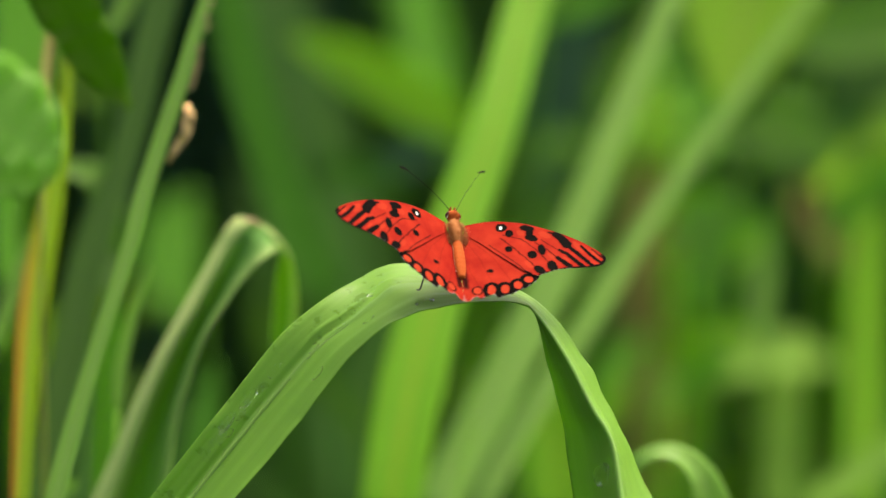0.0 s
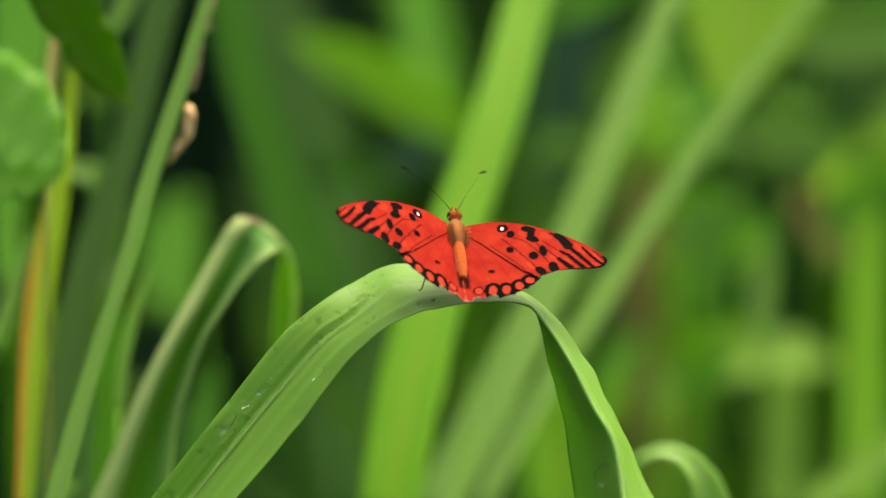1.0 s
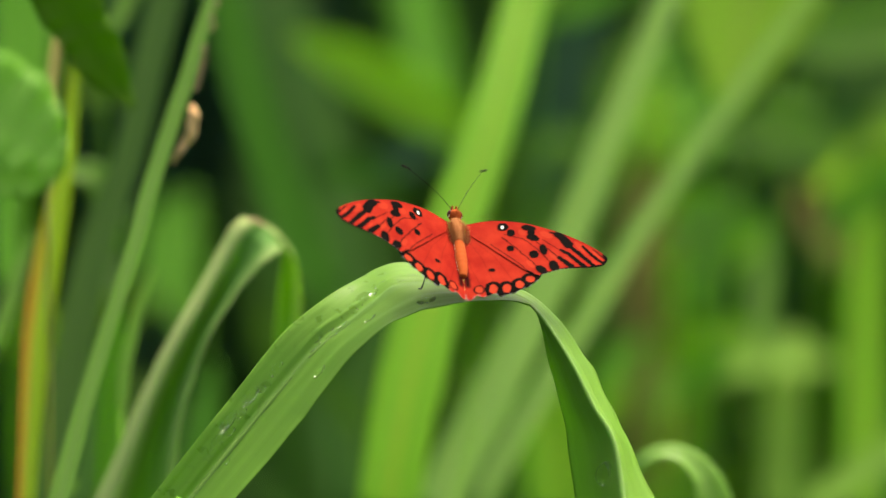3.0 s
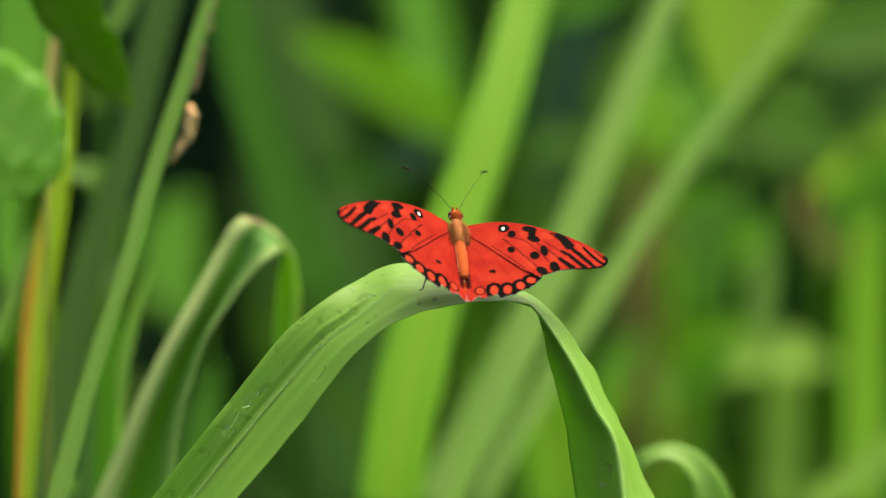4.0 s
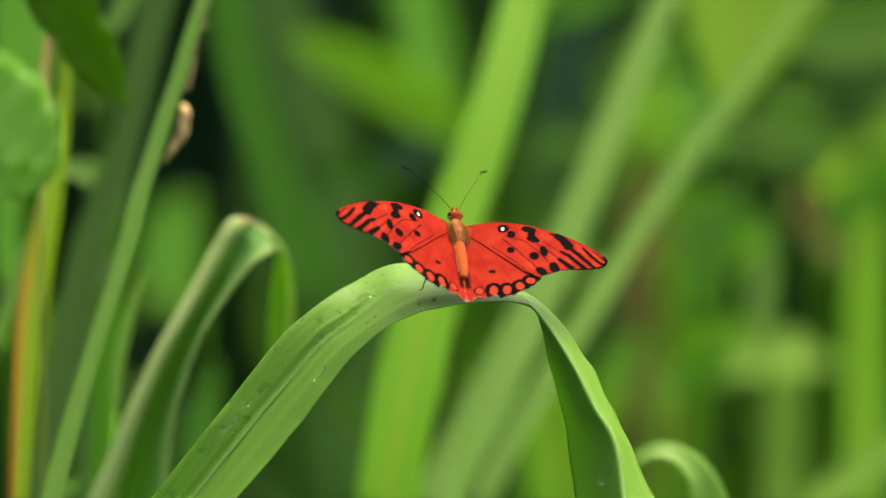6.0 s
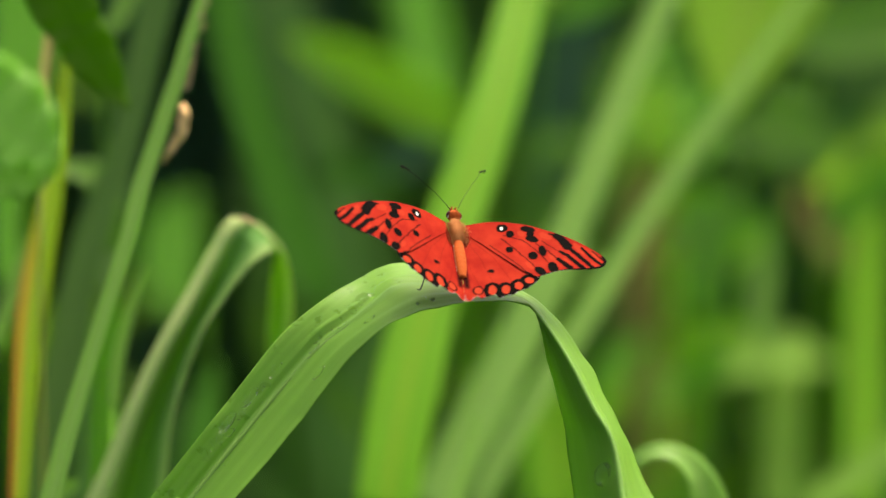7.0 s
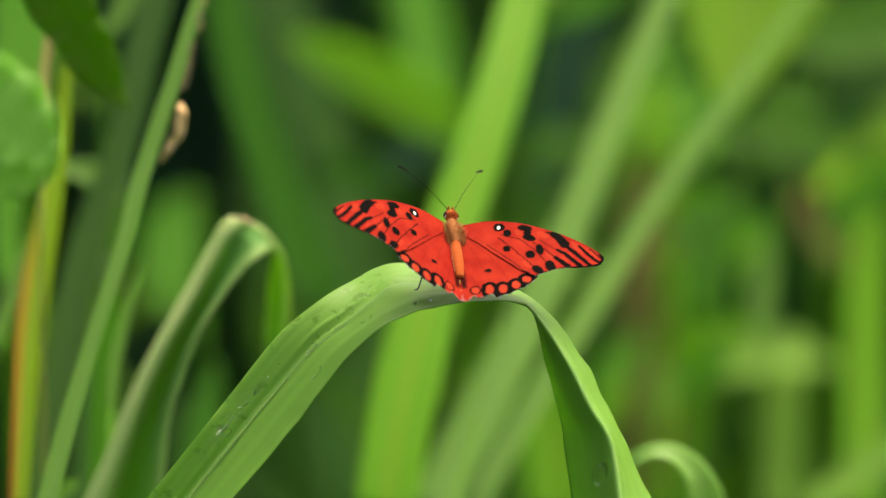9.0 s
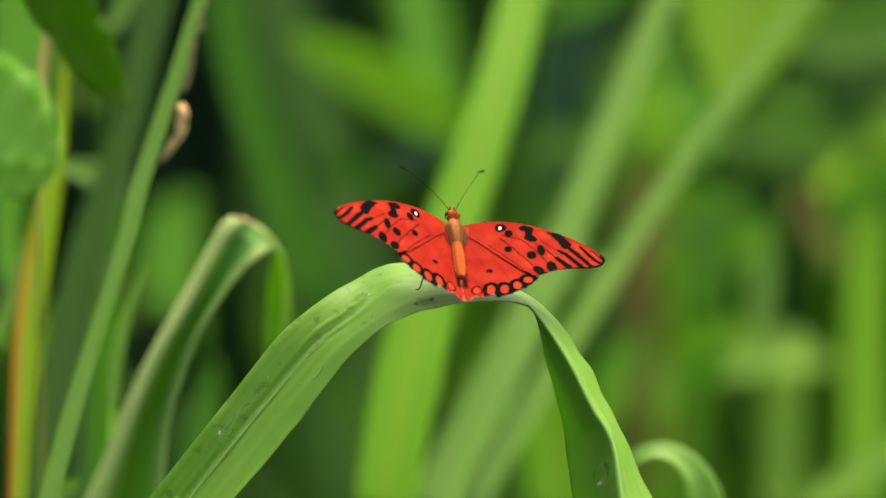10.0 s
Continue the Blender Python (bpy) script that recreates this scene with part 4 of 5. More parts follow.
# two leaves added as bluish dark patches, in place of shaded gaps
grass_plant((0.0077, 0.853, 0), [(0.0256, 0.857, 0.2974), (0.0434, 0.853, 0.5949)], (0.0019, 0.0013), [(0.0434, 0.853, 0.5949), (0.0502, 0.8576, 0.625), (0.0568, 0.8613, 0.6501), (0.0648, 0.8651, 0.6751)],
            (0.0127, 0.0254, 0.0279, 0.0203), MAT['shade'], 'dark bluish green leaf added to colour a pocket of shade')
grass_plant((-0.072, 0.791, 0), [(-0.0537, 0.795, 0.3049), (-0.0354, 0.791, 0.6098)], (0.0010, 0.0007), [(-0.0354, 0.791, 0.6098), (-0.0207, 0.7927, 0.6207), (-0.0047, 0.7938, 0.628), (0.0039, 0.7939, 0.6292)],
            (0.0049, 0.0148, 0.0148, 0.0025), MAT['shade'], 'dark bluish green leaf added to colour a pocket of shade')


# ---- dry husk and flecks on the reed ----
def scrap(points, widths, mat, label, name, parent, thick=0.0006):
    g = ribbon_grid(points, widths, (0.25, -1, 0.8), 0.5, 15, n=16, m=6)
    g = g + np.random.RandomState(3).normal(0, 0.00018, g.shape)
    return sheet(name, g, thick, mat, parent, label, origin=parent.location)


def make_scraps():
    scrap([(-0.0729, 0.1110, 0.7680), (-0.0719, 0.1090, 0.7663), (-0.0724, 0.1090, 0.7633), (-0.0727, 0.1090, 0.7601), (-0.0747, 0.1100, 0.7576), (-0.0761, 0.1100, 0.7550), (-0.0782, 0.1110, 0.7519)], (0.0012, 0.0029, 0.0027, 0.0033, 0.0020, 0.0022, 0.0008), MAT["husk"], "curled dry tan husk clinging to the edge", "dry_husk", reed, 0.0009)
    for at, size in (((-0.0677, 0.1265, 0.7907), 0.0018), ((-0.0673, 0.1253, 0.7882), 0.0014), ((-0.0697, 0.1221, 0.7822), 0.002), ((-0.0701, 0.1203, 0.7786), 0.0015), ((-0.0708, 0.1187, 0.7756), 0.002), ((-0.0716, 0.1171, 0.7726), 0.0014), ((-0.0665, 0.1284, 0.7943), 0.0016)):
        x, y, z = at
        size *= 0.75
        scrap([(x - 0.0006, y, z - size), (x + 0.0004, y, z - size * 0.3), (x, y, z + size * 0.4), (x + 0.0008, y, z + size)], (0.0003, 0.0008, 0.0009, 0.0002), MAT["fleck"], "dry brown fleck", "dry_fleck", reed)

    crest = rail_grid(FOLDED, 110, 32, 2)
    top = int(np.argmax(crest[:, 12, 2]))
    spots = [crest[top + k, 6 + 3 * i] + np.array((0, 0.0006, 0.0007)) for i, k in enumerate((-2, 0, 1, 3))]
    scrap([tuple(p) for p in spots], (0.0004, 0.0013, 0.0015, 0.0004), MAT["fleck"], "dry orange-brown scar on the crown", "dry_scar", folded, 0.0003)


make_scraps()


# ---- water on the leaf ----
def drop_mesh(a, b, h, seed):
    rng = np.random.RandomState(seed)
    rings, sides = 7, 20
    wob = 1 + 0.12 * np.interp(np.linspace(0, 8, sides, endpoint=False), np.arange(9), np.r_[(w := rng.uniform(-1, 1, 8)), w[:1]])
    verts, faces = [(0, 0, h)], []
    for i in range(1, rings + 1):
        e = math.pi / 2 * i / rings
        for s in range(sides):
            q = 2 * math.pi * s / sides
            verts.append((a * wob[s] * math.sin(e) * math.cos(q), b * wob[s] * math.sin(e) * math.sin(q), h * math.cos(e)))
    verts.append((0, 0, -0.0001))
    for s in range(sides):
        faces.append((0, 1 + s, 1 + (s + 1) % sides))
    for i in range(rings - 1):
        for s in range(sides):
            p, q = 1 + i * sides + s, 1 + i * sides + (s + 1) % sides
            faces.append((p, p + sides, q + sides, q))
    last = 1 + (rings - 1) * sides
    for s in range(sides):
        faces.append((last + (s + 1) % sides, last + s, len(verts) - 1))
    return verts, faces


def leaf_frame(f, s, under=False):
    """A pose on the perch leaf: x along the blade, z out of its face."""
    n, m = PERCH_GRID.shape[:2]
    i, j = min(n - 2, max(1, round(f * (n - 1)))), min(m - 2, max(1, round(s * (m - 1))))
    p = PERCH_GRID[i, j]
    x = Vector(PERCH_GRID[i + 1, j] - PERCH_GRID[i - 1, j]).normalized()
    y = Vector(PERCH_GRID[i, j + 1] - PERCH_GRID[i, j - 1]).normalized()
    z = x.cross(y).normalized()
    if z.z < 0:
        z = -z
    if under and z.y > 0:
        z = -z
    y = z.cross(x)
    m4 = Matrix((x, y, z)).transposed().to_4x4()
    m4.translation = Vector(p) + z * 0.00022
    return m4


DROPS = []


def make_drops():
    # station along the leaf, place across it, half length, half width, height in millimetres
    spots = [(0.437, 0.84, 2.6, 1.3, 0.18), (0.2, 0.8, 2.5, 1.0, 0.8), (0.232, 0.5, 2.0, 0.7, 0.5), (0.3, 0.48, 1.6, 0.6, 0.5), (0.275, 0.5, 2.4, 0.5, 0.4), (0.39, 0.36, 1.5, 0.9, 0.5),
             (0.35, 0.42, 1.1, 0.7, 0.4), (0.33, 0.68, 1.8, 0.7, 0.4), (0.14, 0.44, 1.1, 0.6, 0.4), (0.16, 0.3, 1.4, 0.9, 0.4), (0.12, 0.3, 1.9, 0.9, 0.4),
             (0.09, 0.35, 1.6, 0.9, 0.4), (0.06, 0.6, 1.2, 0.6, 0.4), (0.15, 0.22, 3.2, 1.5, 0.22), (0.11, 0.2, 3.6, 1.4, 0.22), (0.19, 0.27, 2.6, 1.2, 0.22), (0.26, 0.44, 3.4, 0.8, 0.3), (0.41, 0.3, 2.2, 0.8, 0.3), (0.08, 0.27, 2.8, 1.2, 0.22)]
    for k, (f, s, a, b, h) in enumerate(spots):
        v, fc = drop_mesh(a * 0.001, b * 0.001, h * 0.00045, k)
        ob = mesh_object("water_drop", v, fc, MAT["water"])
        tagged(ob, "clear water drop lying on the green leaf", "water drop", "drops on the leaf")
        ob.matrix_world = leaf_frame(f, s)
        ob.visible_shadow = False
        DROPS.append((ob, leaf_frame(f, s)))
    v, fc = drop_mesh(0.0030, 0.0046, 0.0018, 77)
    ob = mesh_object("water_drop", v, fc, MAT["water"])
    tagged(ob, "large clear water drop clinging to the leaf's underside", "water drop", "drops on the leaf")
    m4 = leaf_frame(0.953, 0.67, True)
    ob.matrix_world = m4
    ob.visible_shadow = False
    DROPS.append((ob, m4))


make_drops()


# ---- the butterfly: wing plan in millimetres, x outward from the body, y towards the head ----
FORE_OUTLINE = [(2.8, 3.9), (6.3, 4.6), (10.0, 4.9), (14.4, 4.4), (18.8, 3.4), (23.0, 1.7), (27.3, -0.4), (31.5, -3.0), (34.9, -5.7), (37.2, -7.9), (38.4, -9.7), (38.1, -11.2), (36.9, -12.7), (34.9, -13.4), (31.9, -13.7), (28.2, -13.8), (25.1, -14.3), (22.5, -15.3), (20.5, -16.1), (19.3, -16.4), (16.2, -14.4), (11.5, -9.4), (6.9, -4.1), (2.7, 0.4)]
HIND_OUTLINE = [(2.6, 2.2), (7.9, -1.5), (14.1, -6.5), (19.3, -13.0), (20.2, -16.0), (19.6, -17.7), (18.3, -18.8), (17.1, -20.2), (15.6, -20.8), (14.0, -21.8), (12.4, -22.6), (10.6, -23.2), (8.9, -23.7), (7.5, -22.6), (5.7, -23.2), (4.1, -23.8), (2.9, -22.8), (1.7, -24.1), (0.5, -24.5), (-0.2, -23.8), (0.0, -20.8), (0.0, -17.5), (0.5, -11.1), (0.9, -4.7)]
# spots: centre, half length, half width, turn in degrees
FORE_BLACK = [(12.3, 2.3, 1.34, 1.25, 46), (14.1, -0.0, 1.23, 0.88, 79), (19.0, 1.7, 1.82, 0.94, 165), (19.5, -0.0, 1.16, 0.84, 79), (19.7, -2.0, 1.54, 1.07, 155), (13.3, -5.9, 0.94, 0.83, 69), (19.2, -8.3, 1.29, 1.07, 74), (21.9, -6.6, 1.89, 0.85, 90), (20.6, -14.2, 1.76, 1.07, 125), (24.0, -12.8, 1.89, 1.13, 92), (17.2, -15.3, 1.22, 0.68, 144)]
FORE_WHITE = [(12.1, 2.2, 0.58, 0.39, 80)]
FORE_PALE = [(35.8, -8.3, 1.73, 0.61, 121), (31.7, -5.6, 2.32, 0.85, 121), (23.3, -0.9, 1.85, 0.97, 144), (24.3, -9.2, 1.67, 0.63, 127), (18.0, -12.1, 1.74, 0.72, 120), (17.0, 0.1, 1.10, 0.90, 113), (28.1, -10.4, 1.23, 0.50, 126)]
HIND_BLACK = [(7.7, -13.6, 0.59, 0.42, -178), (17.3, -17.4, 2.14, 1.95, -162), (14.3, -19.4, 2.31, 1.91, 77), (10.8, -20.6, 2.44, 1.96, 79), (7.3, -20.7, 2.65, 1.91, 81), (3.6, -20.7, 1.41, 1.16, 74.0)]
HIND_PALE = [(17.3, -17.4, 1.39, 1.25, -162), (14.3, -19.4, 1.56, 1.21, 77), (10.8, -20.6, 1.69, 1.26, 79), (7.3, -20.7, 1.9, 1.21, 81), (3.6, -20.7, 1.41, 1.21, 74)]
# streaks: their course and half width
FORE_STREAKS = [([(24.6, -0.1), (26.3, -0.9)], 0.25),
    ([(26.5, -1.0), (27.6, -2.5), (28.6, -4.6)], 0.95),
    ([(28.4, -4.0), (29.8, -6.4), (31.3, -8.4), (33.0, -10.8), (34.3, -12.8)], 0.38),
    ([(26.5, -6.9), (28.4, -8.3), (30.5, -11.4), (32.1, -13.2)], 0.42),
    ([(25.7, -9.8), (27.0, -11.2), (28.5, -12.9)], 0.5),
    ([(32.4, -5.5), (33.9, -7.8), (35.5, -10.2), (37.1, -11.9)], 0.3),
    ([(35.2, -6.8), (36.7, -9.0), (37.9, -10.3)], 0.16)]
FORE_VEINS = [([(2.7, -0.8), (5.7, -3.0), (9.2, -6.9), (12.8, -10.8), (16.3, -14.5)], 0.17),
    ([(8.3, -4.0), (11.6, -7.6), (14.7, -11.3), (16.7, -14.1)], 0.09),
    ([(11.6, -1.5), (14.4, -5.2), (17.4, -9.4), (19.4, -12.8)], 0.12),
    ([(12.4, -0.4), (17.2, -2.4), (20.2, -6.2), (23.3, -11.5)], 0.09),
    ([(20.5, -3.7), (23.6, -6.8), (25.7, -10.0), (28.3, -12.6)], 0.12),
    ([(22.1, -2.7), (25.2, -5.7), (27.4, -7.9)], 0.08)]
HIND_VEINS = [([(2.5, -1.5), (5.6, -9.2), (7.7, -17.9)], 0.07),
    ([(2.9, -0.4), (8.7, -8.2), (12.9, -18.1)], 0.07),
    ([(1.3, -4.7), (2.5, -13.3), (4.1, -18.8)], 0.07),
    ([(3.3, -0.0), (10.9, -8.3), (16.9, -15.5)], 0.09)]
# each wing's rise from the body, the insect sitting slightly aslant
DIHEDRAL = {-1: 15.0, 1: 12.84}
REST = pose(0.00322, 0.00069, 0.75324, 32.04, 11.82, 14.06)


MM = 0.001


def inside(poly, x, y):
    hit = np.zeros(x.shape, bool)
    p = np.array(poly)
    for (x0, y0), (x1, y1) in zip(p, np.roll(p, -1, axis=0)):
        cross = (y0 > y) != (y1 > y)
        hit ^= cross & (x < (x1 - x0) * (y - y0) / (y1 - y0 + 1e-12) + x0)
    return hit


def to_line(pts, x, y):
    """How far each place lies from a line of points."""
    d = np.full(x.shape, 1e9)
    p = np.array(pts, float)
    for a, b in zip(p[:-1], p[1:]):
        e = b - a
        f = np.clip(((x - a[0]) * e[0] + (y - a[1]) * e[1]) / (e @ e + 1e-12), 0, 1)
        d = np.minimum(d, np.hypot(x - a[0] - f * e[0], y - a[1] - f * e[1]))
    return d


def soft_step(d, w=0.1):
    return np.clip(0.5 - d / (2 * w), 0, 1)


def ellipses(spots, x, y, grow=0.0):
    v = np.zeros(x.shape)
    for cx, cy, a, b, turn in spots:
        c, s = math.cos(radians(turn)), math.sin(radians(turn))
        u, w = (x - cx) * c + (y - cy) * s, -(x - cx) * s + (y - cy) * c
        q = np.sqrt((u / (a + grow)) ** 2 + (w / (b + grow)) ** 2)
        v = np.maximum(v, soft_step((q - 1) * min(a, b)))
    return v


def jitter(x, y, k, amount):
    n1 = np.array([noise.noise((a * k, b * k, 1.7)) for a, b in zip(x, y)])
    n2 = np.array([noise.noise((a * k, b * k, 8.3)) for a, b in zip(x, y)])
    return x + n1 * amount, y + n2 * amount


def closed_curve(points, per=8):
    p = np.array(points)
    p = np.vstack([p, p[:1]])
    return np.array([(a, b) for a, b, _ in glide([(x, y, 0) for x, y in p], per * (len(p) - 1))])[:-1]


def scallop(curve, start, stop, count, depth):
    """Shallow scallops on the part of an outline between two of its places."""
    c = curve.copy()
    n = len(c)
    i0, i1 = int(start * n), int(stop * n)
    mid = c.mean(axis=0)
    for i in range(i0, i1):
        wave = abs(math.sin(math.pi * count * (i - i0) / (i1 - i0)))
        way = c[i] - mid
        c[i] = c[i] - way / np.linalg.norm(way) * depth * (1 - wave)
    return c


def fore_pigment(x, y, outline):
    jx, jy = jitter(x, y, 1.1, 0.22)
    black = ellipses(FORE_BLACK, jx, jy, 0.2)
    for line, w in FORE_STREAKS:
        reach = np.hypot(jx - line[0][0], jy - line[0][1])
        black = np.maximum(black, soft_step(to_line(line, jx, jy) - w * (1.1 + 0.45 * np.clip(reach / 5, 0, 1)) - 0.05, 0.14))
    for line, w in FORE_VEINS:
        black = np.maximum(black, 0.85 * soft_step(to_line(line, jx, jy) - w - 0.05, 0.13))
    n = len(outline)
    outer = outline[int(n * 0.40):int(n * 0.81)]
    wide = 0.28 + 0.5 * np.clip((x - 20) / 18, 0, 1)
    black = np.maximum(black, soft_step(to_line(outer, jx, jy) - wide, 0.12))
    costa = outline[:int(n * 0.44)]
    black = np.maximum(black, 0.55 * soft_step(to_line(costa, x, y) - 0.22, 0.15))
    white = ellipses(FORE_WHITE, x, y)
    pale = ellipses(FORE_PALE, jx, jy) * 0.4
    fringe = soft_step(to_line(outline[int(n * 0.62):int(n * 0.80)], x, y) - 0.07, 0.06) * (np.sin(x * 5.5) > 0.2)
    return black, np.maximum(white, fringe * 0.5), pale


def hind_pigment(x, y, outline):
    jx, jy = jitter(x, y, 1.1, 0.2)
    black = ellipses(HIND_BLACK, jx, jy, 0.3)
    n = len(outline)
    outer = outline[int(n * 0.14):int(n * 0.56)]
    black = np.maximum(black, soft_step(to_line(outer, jx, jy) - 1.9, 0.12))
    pale = ellipses(HIND_PALE, jx, jy, -0.12)
    black = black * (1 - pale)
    # the abdomen's shadow on the wing, painted in black along its side
    trough_shadow = [(0.5, -4.0), (0.7, -12.0), (0.9, -19.0)]
    black = np.maximum(black, 0.92 * soft_step(to_line(trough_shadow, jx, jy) - 0.75, 0.45))
    for line, w in HIND_VEINS:
        black = np.maximum(black, 0.3 * soft_step(to_line(line, jx, jy) - w, 0.12))
    fringe = soft_step(to_line(outline[int(n * 0.2):int(n * 0.56)], x, y) - 0.1, 0.1) * (np.sin(x * 3.4) > 0.1)
    inner = soft_step(to_line(outline[int(n * 0.58):int(n * 0.82)], x, y) - 0.28, 0.2) * np.clip(0.6 + np.sin(x * 4.1), 0, 1)
    return black, np.maximum(fringe * 0.45, inner * 0.2), pale * 0.6


def wing(name, parent, outline, pigment, sign, drop, label, step=0.2):
    """A wing as a thin closed sheet on a fine net, with camber, raised veins and pigment."""
    lo, hi = outline.min(axis=0) - step, outline.max(axis=0) + step
    nx, ny = int((hi[0] - lo[0]) / step) + 2, int((hi[1] - lo[1]) / step) + 2
    gx, gy = np.meshgrid(lo[0] + np.arange(nx) * step, lo[1] + np.arange(ny) * step, indexing="ij")
    keep = inside(outline, gx[:-1, :-1] + step / 2, gy[:-1, :-1] + step / 2)
    used = -np.ones((nx, ny), int)
    for di in (0, 1):
        for dj in (0, 1):
            used[di:nx - 1 + di, dj:ny - 1 + dj][keep] = 0
    where = np.argwhere(used == 0)
    used[tuple(where.T)] = np.arange(len(where))
    x, y = gx[tuple(where.T)], gy[tuple(where.T)]
    full = np.zeros((nx + 1, ny + 1), int)
    full[1:nx, 1:ny] = keep
    around = full[:-1, :-1] + full[1:, :-1] + full[:-1, 1:] + full[1:, 1:]
    rim = around[tuple(where.T)] < 4
    ring = np.vstack([outline, outline[:1]])
    dense = np.vstack([np.linspace(a, b, 12, endpoint=False) for a, b in zip(ring[:-1], ring[1:])])
    for i in np.where(rim)[0]:
        d = np.hypot(dense[:, 0] - x[i], dense[:, 1] - y[i])
        j = int(d.argmin())
        if d[j] < step * 1.1:
            x[i], y[i] = dense[j]
    black, white, pale = pigment(x, y, outline)
    z = drop + 0.5 * np.sin(np.clip((x - 2) / 38, 0, 1) * math.pi) + 0.04 * black
    z = z + 0.04 * np.sin(x * 0.35 + y * 0.8)
    k = len(x)
    top = np.c_[x * sign, y, z] * MM
    low = np.c_[x * sign, y, z - np.where(rim, 0.02, 0.07)] * MM
    faces = []
    cells = np.argwhere(keep)
    for i, j in cells:
        q = (used[i, j], used[i + 1, j], used[i + 1, j + 1], used[i, j + 1])
        q = q if sign > 0 else q[::-1]
        faces.append(q)
        faces.append(tuple(k + v for v in q[::-1]))
    edges = {}
    for i, j in cells:
        q = (used[i, j], used[i + 1, j], used[i + 1, j + 1], used[i, j + 1])
        for a, b in zip(q, q[1:] + q[:1]):
            if (b, a) in edges:
                del edges[(b, a)]
            else:
                edges[(a, b)] = 1
    for a, b in edges:
        faces.append((b, a, k + a, k + b) if sign > 0 else (a, b, k + b, k + a))
    ob = mesh_object(name, np.vstack([top, low]), faces, MAT["wing"], parent, label)
    attr = ob.data.color_attributes.new("pigment", "FLOAT_COLOR", "POINT")
    col = np.ones((2 * k, 4))
    col[:, 0], col[:, 1], col[:, 2] = np.tile(black, 2), np.tile(white, 2), np.tile(pale, 2)
    attr.data.foreach_set("color", col.ravel())
    ob.rotation_euler = (0, -sign * radians(DIHEDRAL[sign]), 0)
    return ob


def lathe(profile, sides=20, squash=1.0):
    """A body of rings along y: profile of (y, radius, z)."""
    verts, faces = [], []
    for y, r, z in profile:
        for s in range(sides):
            w = 2 * math.pi * s / sides
            verts.append((r * math.cos(w) * MM, y * MM, (z + r * squash * math.sin(w)) * MM))
    n = len(profile)
    for i in range(n - 1):
        for s in range(sides):
            q = (s + 1) % sides
            faces.append((i * sides + s, (i + 1) * sides + s, (i + 1) * sides + q, i * sides + q))
    faces.append(tuple(range(sides)))
    faces.append(tuple((n - 1) * sides + s for s in range(sides))[::-1])
    return verts, faces


def ball(at, r, squash=(1, 1, 1), rings=10, sides=16):
    verts, faces = [], []
    for i in range(rings + 1):
        e = math.pi * i / rings
        for s in range(sides):
            w = 2 * math.pi * s / sides
            verts.append(tuple((at[c] + r * squash[c] * v) * MM for c, v in enumerate((math.sin(e) * math.cos(w), math.sin(e) * math.sin(w), math.cos(e)))))
    for i in range(rings):
        for s in range(sides):
            q = (s + 1) % sides
            faces.append((i * sides + s, (i + 1) * sides + s, (i + 1) * sides + q, i * sides + q))
    return verts, faces


def fur(name, parent, mat, count, seed, centre, radii, length, label):
    """Short hairs standing out backwards from an egg-shaped body."""
    rng = np.random.RandomState(seed)
    verts, faces = [], []
    for _ in range(count):
        v = rng.normal(size=3)
        v /= np.linalg.norm(v)
        if v[2] < -0.3:
            v[2] = -v[2]
        p = np.array(centre) + v * np.array(radii) * 0.96
        way = v + np.array((0, -0.9, 0.1)) + rng.normal(0, 0.25, 3)
        way /= np.linalg.norm(way)
        side = np.cross(way, (0.3, 0.5, 0.8))
        side /= np.linalg.norm(side)
        other = np.cross(way, side)
        w = 0.05
        k = len(verts)
        tip = p + way * length * rng.uniform(0.6, 1.3)
        verts += [tuple((p + side * w) * MM), tuple((p - side * w * 0.5 + other * w) * MM), tuple((p - side * w * 0.5 - other * w) * MM), tuple(tip * MM)]
        faces += [(k, k + 1, k + 3), (k + 1, k + 2, k + 3), (k + 2, k, k + 3)]
    ob = mesh_object(name, verts, faces, mat, parent, label)
    return ob


